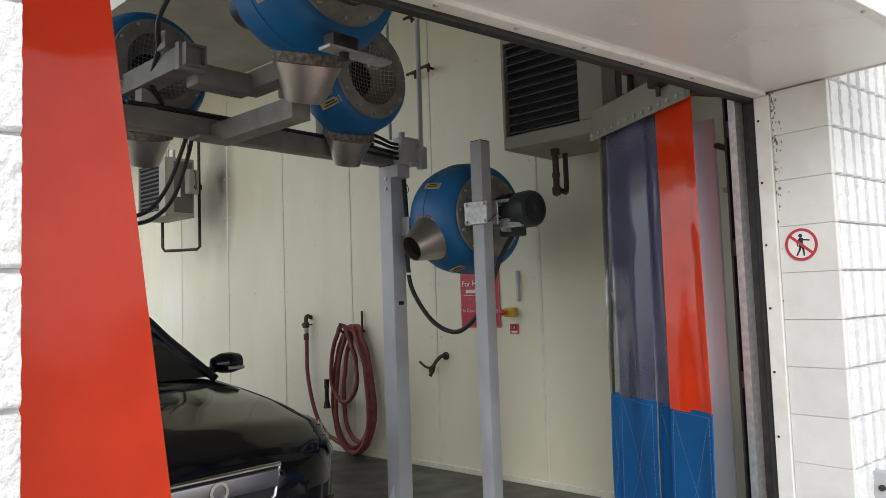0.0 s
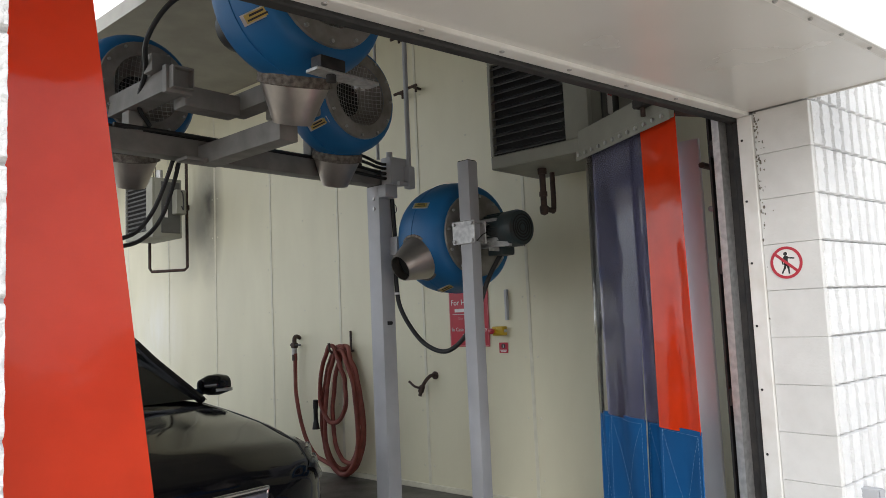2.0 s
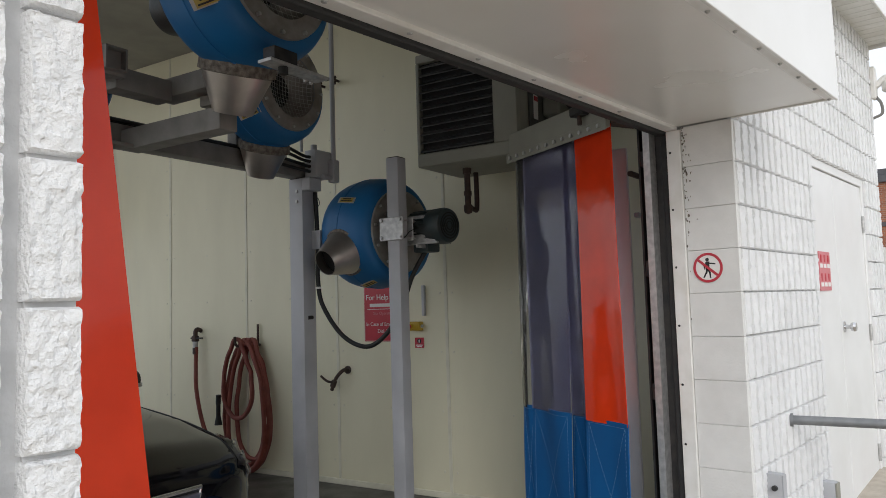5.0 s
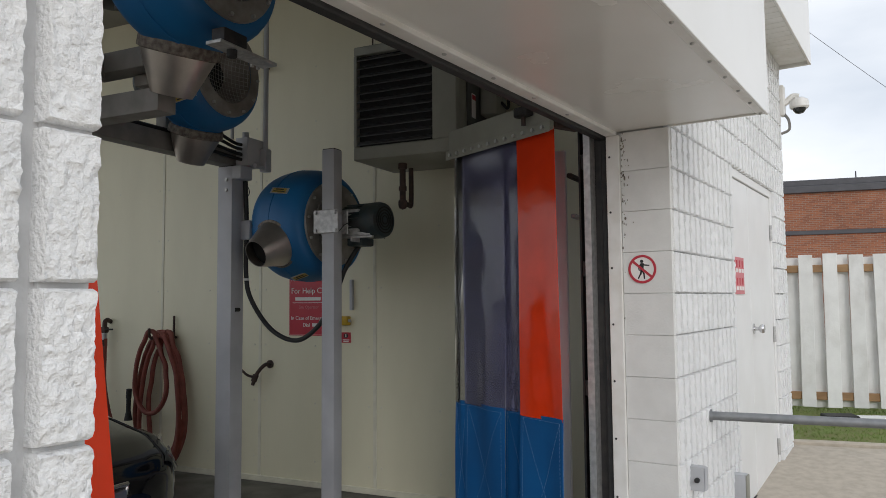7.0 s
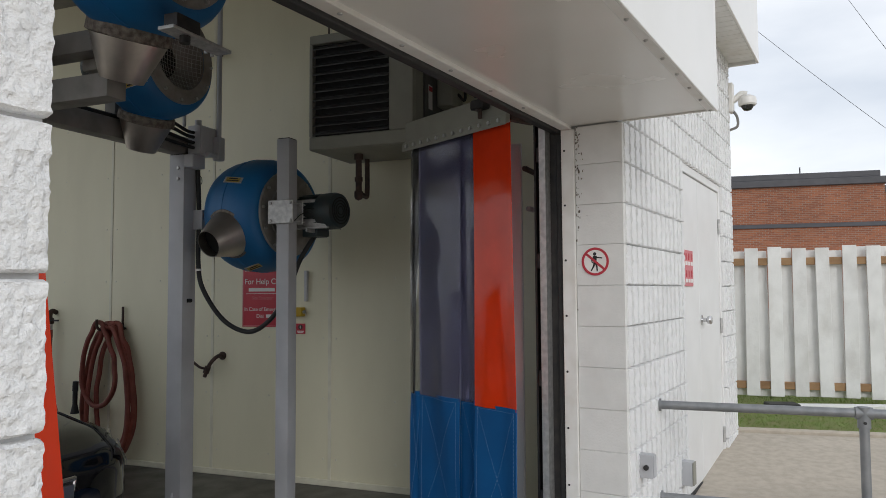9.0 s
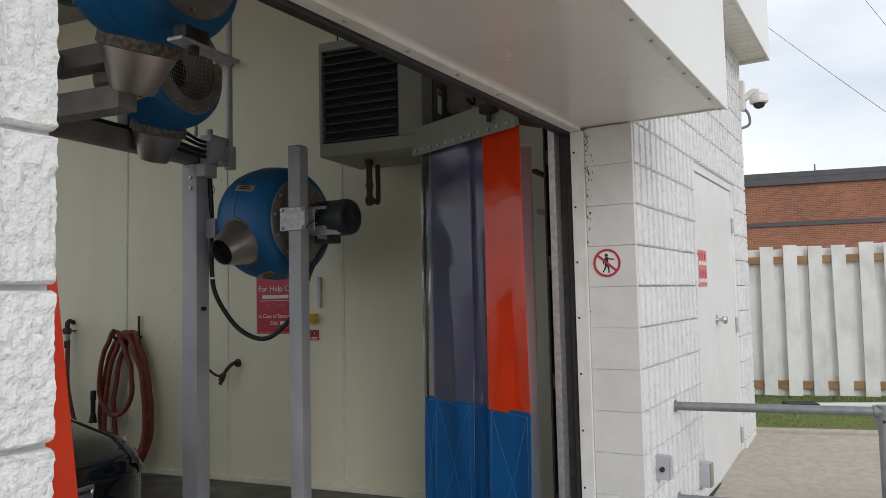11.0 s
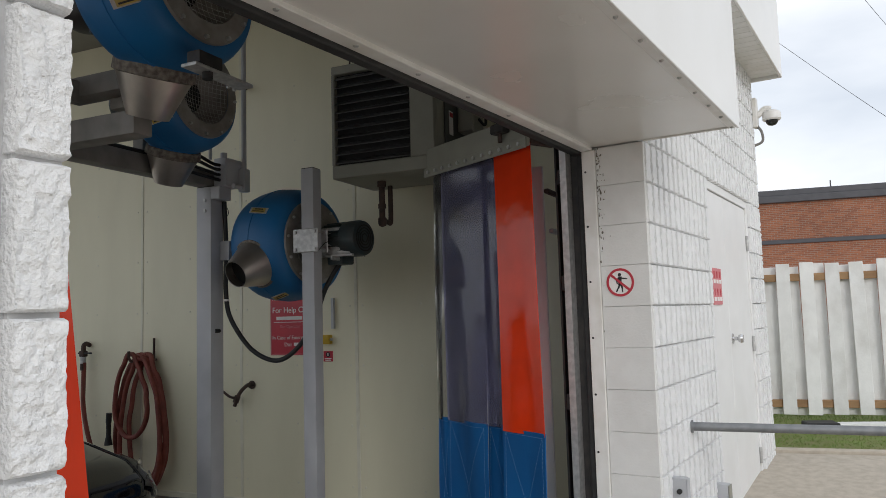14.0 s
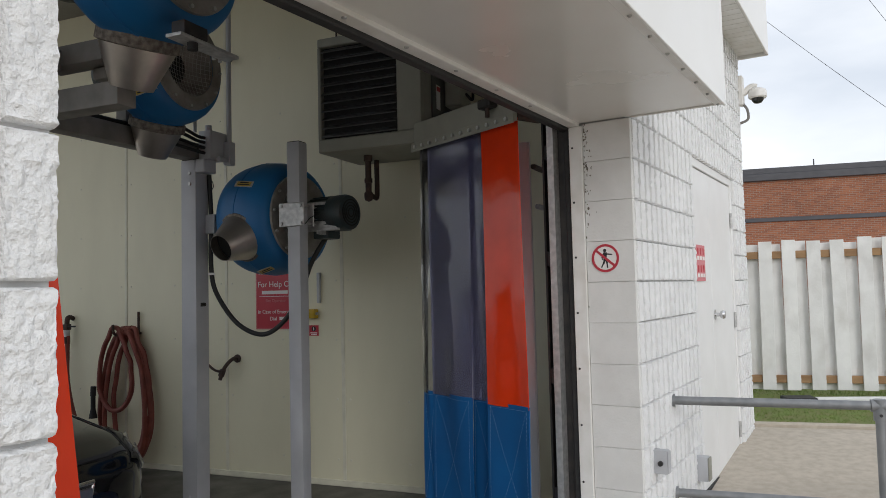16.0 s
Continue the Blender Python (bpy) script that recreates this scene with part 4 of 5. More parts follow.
def heater(m):
    t = thing("unit_heater", m, "grey-beige gas unit heater with dark louvers on the wall", "heater", "unit heaters")
    # local: x is away from the louvers (to the wall), y along the wall, z up from the underside
    part("cabinet", bx(0.05, 0.56, 0.0, 0.76, 0.0, 0.775, bevel=0.008, seg=2), HEATER, t)
    fr2 = nb()
    box(fr2, 0.0, 0.05, 0.0, 0.76, 0.0, 0.09, bevel=0.006)
    box(fr2, 0.0, 0.05, 0.0, 0.76, 0.715, 0.775, bevel=0.006)
    box(fr2, 0.0, 0.05, 0.0, 0.17, 0.09, 0.715, bevel=0.004)
    box(fr2, 0.0, 0.05, 0.735, 0.76, 0.09, 0.715, bevel=0.004)
    part("front_frame", fr2, HEATER, t)
    # black plate behind the louvers stands in for shade between them
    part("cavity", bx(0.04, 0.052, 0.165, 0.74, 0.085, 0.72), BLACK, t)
    for k in range(11):
        z = 0.115 + 0.0575 * k
        q = nb()
        box(q, -0.028, 0.028, 0.175, 0.73, -0.003, 0.003)
        bmesh.ops.rotate(q, cent=(0, 0, 0), matrix=Matrix.Rotation(radians(-33), 3, "Y"), verts=q.verts)
        bmesh.ops.translate(q, vec=(0.018, 0, z), verts=q.verts)
        part("louver", q, LOUVER, t)
    # panel coloured dark to stand in for shade
    part("side_panel", bx(0.16, 0.52, -0.012, 0.0, 0.06, 0.73, bevel=0.005), SIDE_SHADE, t, "service panel with shade put into its colour")
    part("control_box", bx(0.36, 0.56, -0.13, -0.013, 0.30, 0.62, bevel=0.01), HEATER, t)
    part("label", bx(0.22, 0.28, -0.016, -0.0125, 0.26, 0.42), WHITE, t, "small white data label")
    part("label_band", bx(0.225, 0.275, -0.018, -0.016, 0.38, 0.41), RED, t)
    cw = nb()
    sweep(cw, [(0.46, -0.13, 0.40), (0.46, -0.18, 0.36), (0.46, -0.17, 0.55), (0.46, -0.13, 0.60)], 0.010, 8)
    part("flex_conduit", cw, CABLE, t)
    for a, b in ((0.12, 0.08), (0.50, 0.08), (0.12, 0.68), (0.50, 0.68)):
        part("hanger_rod", rod(nb(), (a, b, 0.775), (a, b, 1.68), 0.006, seg=8), IRON, t)
    part("flue", rod(nb(), (0.40, 0.38, 0.775), (0.40, 0.38, 0.95), 0.06, seg=20), GALV, t)
    return t


heat1 = heater(at(3.43, 0.93, 2.39))
heat2 = copy_thing(heat1, at(3.43, 6.42, 2.44) @ Matrix.Diagonal((0.62, 0.86, 0.86, 1)))
gas = thing("gas_pipe", at(3.66, 1.44, 2.10), "rusty iron gas drip pipe under the heater", "pipe")
q = nb()
rod(q, (0, 0, 0.03), (0, 0, 0.29), 0.021, seg=12)
rod(q, (0, 0, 0.25), (0, 0, 0.288), 0.03, seg=12)
rod(q, (0, 0, 0.10), (0, 0, 0.13), 0.027, seg=12)
lathe(q, [(0, -0.03), (0.024, -0.02), (0.03, 0.0), (0.03, 0.03), (0.021, 0.04)], Matrix(), 12)
part("drip_leg", q, IRON, gas)
q = nb()
sweep(q, [(0, 0, 0.02), (0.07, -0.01, 0.01), (0.10, -0.012, 0.03), (0.10, -0.012, 0.27)], 0.018, 8, 4)
part("supply_pipe", q, IRON, gas)
gas2 = thing("gas_pipe", at(3.70, 6.0, 2.10), "black iron gas pipe looping below a heater", "pipe")
q = nb()
sweep(q, [(0, 1.03, 0.35), (0, 1.03, 0.04), (0.01, 1.0, 0.0), (0.23, 0.65, 0.0), (0.25, 0.62, 0.03), (0.25, 0.62, 1.3)], 0.018, 8, 1, False)
part("pipe", q, IRON, gas2)
part("union", rod(nb(), (0.25, 0.62, 0.70), (0.25, 0.62, 0.76), 0.032, seg=10), IRON, gas2)

# ---- right side wall fittings ----
sign = thing("help_sign", at(U - 0.004, 2.525, 1.18), "red enamel help notice with white lettering on the wall", "sign")
part("board", bx(-0.004, 0.0, -0.205, 0.205, 0.0, 0.60, bevel=0.0015), RED, sign)
bd = nb()
for a in ((-0.2, 0.2, 0.006, 0.011), (-0.2, 0.2, 0.589, 0.594), (-0.2, -0.195, 0.011, 0.589), (0.195, 0.2, 0.011, 0.589)):
    box(bd, -0.0055, -0.004, a[0], a[1], a[2], a[3])
part("border", bd, PINK, sign)


def sign_line(text, size, y, z):
    words("lettering", text, size, pose(-0.0052, y, z, 90, 0, -90), WHITE, sign)


sign_line("Remain in the Vehicle", 0.042, 0.185, 0.435)
sign_line("For Help Call", 0.064, 0.185, 0.335)
part("bar", bx(-0.0055, -0.004, -0.10, 0.145, 0.278, 0.305), WHITE, sign)
part("rule", bx(-0.0055, -0.004, -0.15, 0.17, 0.258, 0.262), WHITE, sign)
words("lettering", "Site Operator", 0.034, pose(-0.0052, 0.11, 0.215, 90, 0, -90), PINK, sign)
sign_line("In Case of Emergency", 0.042, 0.185, 0.125)
sign_line("Dial", 0.042, 0.07, 0.07)
part("bar", bx(-0.0055, -0.004, -0.07, -0.02, 0.072, 0.098), WHITE, sign)

mini = thing("warning_sign", at(U - 0.004, 2.19, 1.13), "small red warning plate with a black disc", "sign")
part("board", bx(-0.003, 0.0, -0.042, 0.042, 0.0, 0.08, bevel=0.001), RED, mini)
part("disc", rod(nb(), (-0.003, 0, 0.053), (-0.005, 0, 0.053), 0.019, seg=18), INK, mini)
part("mark", bx(-0.0065, -0.005, -0.004, 0.004, 0.042, 0.064), WHITE, mini)
part("bar", bx(-0.0045, -0.003, -0.03, 0.03, 0.018, 0.025), WHITE, mini)
part("bar", bx(-0.0045, -0.003, -0.025, 0.025, 0.007, 0.013), WHITE, mini)
stop = thing("emergency_stop", at(U - 0.002, 2.21, 1.30), "yellow emergency stop box with a red button", "push button")
part("case", bx(-0.06, 0.0, -0.06, 0.04, -0.035, 0.035, bevel=0.006, seg=2), YELLOW, stop)
part("collar", rod(nb(), (-0.06, 0.02, 0), (-0.07, 0.02, 0), 0.025, seg=18), YELLOW, stop)
part("button", lathe(nb(), [(0.012, 0), (0.012, 0.015), (0.022, 0.02), (0.022, 0.03), (0.012, 0.036), (0, 0.037)], pose(-0.068, 0.02, 0, 0, -90), 18), RED, stop)
part("gland", rod(nb(), (-0.03, -0.06, 0), (-0.03, -0.075, 0), 0.012, seg=10), GREY_PAINT, stop)
chan = thing("wall_channel", at(U - 0.002, 2.14, 1.38), "short grey metal channel fixed upright on the wall", "channel")
q = nb()
box(q, -0.02, 0.0, -0.018, 0.010, 0.0, 0.235, bevel=0.002)
box(q, -0.03, -0.02, -0.018, -0.012, 0.0, 0.235)
part("profile", q, GREY_PAINT, chan)

hose = thing("water_hose", at(U - 0.03, 4.07, 0.0), "coiled faded red rubber hose hanging on wall hooks", "hose")
rng = random.Random(4)
for k, (cz, hh, hw, dv, du) in enumerate(((0.62, 0.55, 0.27, 0.02, -0.03), (0.60, 0.57, 0.30, -0.03, -0.06), (0.59, 0.545, 0.25, -0.06, -0.09), (0.83, 0.33, 0.20, 0.03, -0.11), (0.64, 0.50, 0.22, -0.10, -0.05), (0.58, 0.54, 0.31, 0.0, -0.02))):
    pts = []
    for i in range(25):
        a = 2 * math.pi * i / 24 + 1.57
        squeeze = 0.62 + 0.38 * (1 - math.sin(a)) / 2 + 0.1
        pts.append((du + rng.uniform(-0.006, 0.006), dv + hw * squeeze * math.cos(a) + rng.uniform(-0.006, 0.006), cz + hh * math.sin(a) + 0.015 * k * (math.sin(a) > 0.9)))
    q = nb()
    sweep(q, pts, 0.0205, 10, 3)
    part("loop", q, HOSE, hose)
q = nb()
sweep(q, [(-0.04, 0.67, 1.13), (-0.04, 0.675, 0.95), (-0.04, 0.67, 0.73), (-0.045, 0.60, 0.48), (-0.05, 0.50, 0.29), (-0.06, 0.36, 0.17), (-0.07, 0.25, 0.14), (-0.07, 0.10, 0.10)], 0.020, 10, 6)
part("feed_length", q, HOSE, hose)
q = nb()
rod(q, (-0.12, 0.27, 0.62), (-0.12, 0.265, 0.70), 0.024, seg=12)
rod(q, (-0.12, 0.27, 0.50), (-0.12, 0.27, 0.62), 0.02, seg=12)
rod(q, (-0.12, 0.27, 0.43), (-0.12, 0.27, 0.51), 0.036, 0.02, seg=12)
part("spray_nozzle", q, RUBBER, hose, "black spray nozzle")
hooks = thing("hose_hook", at(U, 4.02, 1.18), "dark iron rods serving as hose hooks", "hook")
q = nb()
sweep(q, [(0, 0.06, -0.05), (-0.10, 0.06, -0.05), (-0.17, 0.06, -0.02), (-0.18, 0.06, 0.05)], 0.012, 8)
part("rod", q, IRON, hooks)
q = nb()
sweep(q, [(0, -0.07, -0.03), (-0.02, -0.07, -0.03), (-0.025, -0.07, 0.0), (-0.025, -0.07, 0.155)], 0.011, 8)
part("rod", q, IRON, hooks)

tap = thing("hose_tap", at(U, 4.75, 1.25), "black and brass water tap with coupling feeding the hose", "tap")
q = nb()
sweep(q, [(0, 0, 0.03), (-0.04, 0, 0.045), (-0.065, 0, 0.03), (-0.07, 0, -0.02)], 0.021, 10)
part("elbow", q, IRON, tap)
part("valve_body", bx(-0.095, -0.045, -0.03, 0.03, -0.07, -0.015, bevel=0.01, seg=2), IRON, tap)
part("lever", bx(-0.09, -0.075, -0.12, 0.05, -0.045, -0.03, bevel=0.004), RUBBER, tap)
part("coupling", rod(nb(), (-0.07, 0, -0.13), (-0.07, 0, -0.07), 0.025, seg=14), GALV, tap)
part("ferrule", rod(nb(), (-0.07, 0, -0.19), (-0.07, 0, -0.13), 0.026, seg=14), IRON, tap)
valve = thing("drain_valve", at(U, 2.92, 0.945), "dark iron wall valve with a lever handle", "valve")
q = nb()
rod(q, (0, 0, 0), (-0.012, 0, 0), 0.033, seg=14)
sweep(q, [(-0.01, 0, 0), (-0.05, 0.01, 0), (-0.07, 0.05, -0.04), (-0.075, 0.085, -0.09), (-0.08, 0.115, -0.165)], 0.015, 10)
part("pipe", q, IRON, valve)
part("body", rod(nb(), (-0.076, 0.085, -0.085), (-0.079, 0.105, -0.135), 0.024, seg=10), IRON, valve)
q = nb()
sweep(q, [(-0.09, 0.09, -0.10), (-0.11, 0.14, -0.085), (-0.115, 0.20, -0.045)], 0.010, 8)
part("lever", q, IRON, valve)

# ---- strip curtains ----
def curtain(name, near, far_, z_top, strips, label, panel_z):
    """Vinyl strips hung from a rail that runs from near to far; strips: (from, to, material, name, swing, split) along the rail."""
    near, far_ = Vector((*near, 0)), Vector((*far_, 0))
    d = far_ - near
    yaw = math.degrees(math.atan2(d.y, d.x))
    L = d.length
    t = thing(name, pose(near.x, near.y, 0, 0, 0, yaw), label, "strip curtain")
    part("rail", bx(-0.02, L + 0.0, -0.012, 0.012, z_top + 0.0, z_top + 0.16, bevel=0.004), HEATER, t, "cream steel hanging rail")
    part("clamp_strip", bx(-0.02, L + 0.02, 0.013, 0.02, z_top - 0.012, z_top + 0.04, bevel=0.002), HEATER, t)
    for k in range(12):
        x = 0.03 + (L - 0.06) * k / 11
        part("bolt", rod(nb(), (x, 0.02, z_top + 0.014), (x, 0.032, z_top + 0.014), 0.011, seg=6), GALV, t)
    for i, (a, b, material, nm, swing, lean) in enumerate(strips):
        off = -0.022 - 0.010 * ((len(strips) - i) % 3) + (0.012 if material is ORANGE else 0.0)
        ph = 1.7 * i

        def fn(s, q, a=a, b=b, off=off, ph=ph, swing=swing, lean=lean):
            z = z_top + 0.02 - q * (z_top + 0.02 - panel_z)
            wave = 0.009 * q * math.sin(4 * s + ph + 2.0 * q) + 0.003 * q * math.sin(9 * s + ph)
            return Vector((a + (b - a) * s + lean * q * (1.0 - 0.45 * s), off - swing * q ** 1.6 - wave, z))
        sp = part(nm, sheet(nb(), fn, 14, 24, 0.003), material, t)
        if panel_z > 0.3:
            def fb(s, q, fn=fn, swing=swing):
                p = fn(s, 1.0)
                return Vector((p.x, p.y - 0.004 - 0.05 * swing * q + 0.008 * math.sin(6 * s + 3 * q), panel_z + 0.015 - q * (panel_z - 0.05)))
            pn = part("hem_panel", sheet(nb(), fb, 12, 14, 0.006), PANEL_BLUE, t, "blue fabric hem panel")
            st = nb()
            edge = [(0.06, 0.03), (0.94, 0.03), (0.94, 0.95), (0.06, 0.95), (0.06, 0.03)]
            lines = [(edge[j], edge[j + 1]) for j in range(4)] + [((0.06, 0.03), (0.94, 0.95)), ((0.94, 0.03), (0.06, 0.95))]
            for (s0, q0), (s1, q1) in lines:
                n = 34
                for j in range(n):
                    f0, f1 = j / n, (j + 0.62) / n
                    for o in (-0.0014, 0.0074):
                        sweep(st, [fb(s0 + (s1 - s0) * f, q0 + (q1 - q0) * f) + Vector((0, o, 0)) for f in (f0, f1)], 0.0009, 4, 1, False)
            ob = part("stitching", st, THREAD, pn)
            tagged(ob, "white dashed stitching", kind="stuff")
    return t


right_curtain = curtain("strip_curtain", (2.73, 0.53), (3.075, 1.35), 2.245, [
    (0.765, 0.89, CLEAR, "clear_strip", 0.0, 0.02),
    (0.40, 0.79, SMOKE, "tinted_strip", 0.0, 0.02),
    (0.235, 0.45, SMOKE, "tinted_strip", 0.008, 0.0),
    (-0.01, 0.285, ORANGE, "orange_strip", -0.01, -0.03),
], "strip curtain leaf, orange and tinted vinyl with blue hems", 0.80)
part("rail_clamp", bx(0.10, 0.20, 0.013, 0.075, 2.335, 2.385, bevel=0.008), DARK_STEEL, right_curtain, "dark steel clamp on the rail")
part("rail_clamp", bx(0.115, 0.185, 0.013, 0.06, 2.40, 2.43, bevel=0.006), DARK_STEEL, right_curtain)
part("clamp_bolt", rod(nb(), (0.15, 0.045, 2.29), (0.15, 0.045, 2.46), 0.012, seg=10), IRON, right_curtain)
part("hinge_pin", rod(nb(), (0.0, -0.03, 2.28), (0.0, -0.03, 2.50), 0.02, seg=12), IRON, right_curtain)
part("hinge_arm", bx(-0.02, 0.03, -0.20, -0.02, 2.26, 2.30, bevel=0.006), IRON, right_curtain)
left_curtain = curtain("strip_curtain", (0.205, 0.412), (-0.50, 0.412), 2.30, [
    (0.015, 0.33, ORANGE, "orange_strip", 0.0, -0.195),
    (0.24, 0.46, CLEAR, "clear_strip", 0.06, -0.08),
    (0.24, 0.66, ORANGE, "orange_strip", 0.03, -0.05),
    (0.46, 0.74, SMOKE, "tinted_strip", 0.0, 0.0),
], "strip curtain leaf with a swaying orange vinyl strip", 0.62)

# ---- the car leaving the bay ----
def car(m):
    t = thing("sedan_car", m, "glossy black sedan with wet paint driving out", "car")
    st = [(0.0, 0.50, 0.27, 0.585, 0.61), (0.05, 0.66, 0.24, 0.63, 0.665), (0.16, 0.79, 0.21, 0.69, 0.73), (0.36, 0.875, 0.19, 0.765, 0.815), (0.75, 0.91, 0.18, 0.845, 0.895), (1.15, 0.92, 0.18, 0.90, 0.95), (1.45, 0.92, 0.18, 0.93, 0.975), (2.5, 0.925, 0.18, 0.95, 0.985), (3.7, 0.92, 0.18, 0.97, 1.02), (4.35, 0.88, 0.22, 0.97, 1.04), (4.75, 0.72, 0.32, 0.84, 0.90)]
    ys = np.array([s[0] for s in st])

    def at_y(y):
        return [float(np.interp(y, ys, [s[k] for s in st])) for k in range(1, 5)]

    def skin(y, q, lift=0.0):
        """A point of the skin: q 0 at the sill to 1 on the bonnet's middle."""
        hw, sill, zs, zh = at_y(y)
        prof = [(0.0, hw * 0.93, sill), (0.18, hw * 0.985, sill + 0.16), (0.36, hw, 0.5 * (sill + zs) + 0.07), (0.50, hw * 0.985, zs - 0.055), (0.58, hw * 0.95, zs - 0.005), (0.68, hw * 0.84, zs + 0.018), (0.84, hw * 0.45, zh - 0.006), (1.0, 0.0, zh)]
        qs = [p[0] for p in prof]
        return Vector((float(np.interp(q, qs, [p[1] for p in prof])) + lift, y - lift, float(np.interp(q, qs, [p[2] for p in prof])) + lift * 0.4))

    def shell(q0, q1, y0, y1, side, lift, nu=26, nv=14):
        def fn(s, r):
            p = skin(y0 + (y1 - y0) * s, q0 + (q1 - q0) * r, lift)
            return Vector((p.x * side, p.y, p.z))
        return sheet(nb(), fn, nu, nv)

    body = nb()
    for side in (1, -1):
        def fn(s, r, side=side):
            p = skin(4.75 * s ** 1.35, r)
            return Vector((p.x * side, p.y, p.z))
        sheet(body, fn, 56, 28)
    front = [skin(0.0, r / 20) for r in range(21)]
    ring = [body.verts.new((p.x, p.y, p.z)) for p in front] + [body.verts.new((-p.x, p.y, p.z)) for p in front[-2::-1]]
    body.faces.new(ring)
    bmesh.ops.remove_doubles(body, verts=body.verts, dist=0.0005)
    bd = part("body", body, CAR_BLACK, t, "", 50)
    for side in (1, -1):
        line = nb()
        sweep(line, [(p.x * side, p.y, p.z + 0.001) for p in (skin(y, 0.63) for y in (0.10, 0.2, 0.4, 0.7, 1.0, 1.4))], 0.004, 5, 4)
        part("bonnet_gap", line, RUBBER, bd)
    cab = nb()
    cs = [(1.38, 0.74, 0.965), (2.15, 0.60, 1.40), (2.6, 0.60, 1.435), (3.2, 0.58, 1.42), (4.05, 0.66, 1.03)]
    for (y0, w0, z0), (y1, w1, z1) in zip(cs, cs[1:]):
        v = [cab.verts.new(c) for c in ((-w0, y0, z0), (w0, y0, z0), (w1, y1, z1), (-w1, y1, z1))]
        cab.faces.new(v)
    for sd in (1, -1):
        v = [cab.verts.new((sd * w, y, z)) for y, w, z in cs] + [cab.verts.new((sd * 0.84, 4.05, 1.0)), cab.verts.new((sd * 0.86, 1.42, 0.95))]
        cab.faces.new(v)
    bmesh.ops.remove_doubles(cab, verts=cab.verts, dist=0.001)
    part("glasshouse", cab, CAR_TINT, t, "dark tinted glass")
    part("roof", sheet(nb(), lambda s, r: Vector(((s * 2 - 1) * 0.61, 2.1 + 1.15 * r, 1.405 + 0.045 * math.sin(math.pi * r) + 0.02 * math.cos((s - 0.5) * math.pi))), 12, 12), CAR_BLACK, t)
    for sd in (1, -1):
        pil = nb()
        sweep(pil, [(sd * 0.79, 1.36, 0.955), (sd * 0.69, 1.75, 1.19), (sd * 0.615, 2.13, 1.405), (sd * 0.60, 2.7, 1.44), (sd * 0.60, 3.2, 1.42)], 0.028, 8)
        part("roof_pillar", pil, CAR_BLACK, t)
        hl = part("headlight", shell(0.49, 0.63, 0.13, 0.47, sd, 0.003, 24, 10), SATIN, t, "clear headlight with chrome reflectors")
        part("lens", shell(0.485, 0.635, 0.125, 0.48, sd, 0.009, 24, 10), LENS, hl)
        for y, q in ((0.19, 0.56), (0.29, 0.57)):
            p = skin(y, q, -0.012)
            part("lamp_bowl", lathe(nb(), [(0.0, 0.004), (0.03, 0.006), (0.05, 0.018), (0.054, 0.02)], Matrix.Translation((p.x * sd, p.y, p.z)) @ pose(0, 0, 0, 80, 0, 35 * sd), 20), CHROME, hl)
        fg = skin(0.10, 0.14, 0.006)
        part("fog_lamp", lathe(nb(), [(0.0, 0.02), (0.035, 0.018), (0.045, 0.0)], Matrix.Translation((fg.x * sd, fg.y, fg.z)) @ pose(0, 0, 0, 90, 0, 30 * sd), 18), CHROME, t)
        part("fog_trim", shell(0.06, 0.22, 0.02, 0.16, sd, 0.004, 8, 6), RUBBER, t)
        mr = nb()
        lathe(mr, [(0, -0.115), (0.05, -0.105), (0.078, -0.05), (0.085, 0.02), (0.07, 0.085), (0, 0.105)], Matrix.Translation((sd * 1.0, 1.56, 1.03)) @ pose(0, 0, 0, 0, 90) @ Matrix.Diagonal((0.85, 1.0, 1, 1)), 20)
        rod(mr, (sd * 0.86, 1.58, 0.98), (sd * 0.97, 1.56, 1.01), 0.03, 0.022, seg=10)
        mi = part("mirror", mr, CAR_BLACK, t)
        part("signal_strip", bx(sd * 0.96, sd * 1.09, 1.478, 1.49, 0.985, 1.01, bevel=0.004), CHROME, mi)
        for y in (0.95, 3.72):
            wh = nb()
            lathe(wh, [(0.20, -0.11), (0.31, -0.11), (0.33, -0.08), (0.33, 0.08), (0.31, 0.11), (0.20, 0.11)], Matrix.Translation((sd * 0.80, y, 0.334)) @ pose(0, 0, 0, 0, 90), 36, True)
            w = part("wheel", wh, TYRE, t)
            part("rim", lathe(nb(), [(0.205, 0.09), (0.19, 0.105), (0.06, 0.09), (0, 0.10)], Matrix.Translation((sd * 0.80, y, 0.334)) @ pose(0, 0, 0, 0, 90 * sd), 24), SATIN, w)
    gr = nb()
    outline = [(-0.34, 0.66), (0.34, 0.66), (0.30, 0.52), (0.17, 0.44), (-0.17, 0.44), (-0.30, 0.52)]
    a = [gr.verts.new((x, -0.022 + 0.10 * abs(x) ** 1.5, z)) for x, z in outline]
    gr.faces.new(a)
    part("grille", gr, RUBBER, t)
    q = nb()
    sweep(q, [(x, -0.026 + 0.10 * abs(x) ** 1.5, z) for x, z in outline + outline[:1]], 0.011, 8, 1, False)
    part("grille_frame", q, CHROME, t)
    part("grille_bar", bx(-0.315, 0.315, -0.034, -0.01, 0.565, 0.645, bevel=0.008, seg=2), SATIN, t)
    part("badge", lathe(nb(), [(0.032, 0.0), (0.046, 0.0), (0.046, 0.008), (0.032, 0.008)], pose(0, -0.034, 0.60, 90), 24, True), CHROME, t)
    part("lower_intake", bx(-0.38, 0.38, -0.012, 0.03, 0.27, 0.36, bevel=0.01), RUBBER, t)
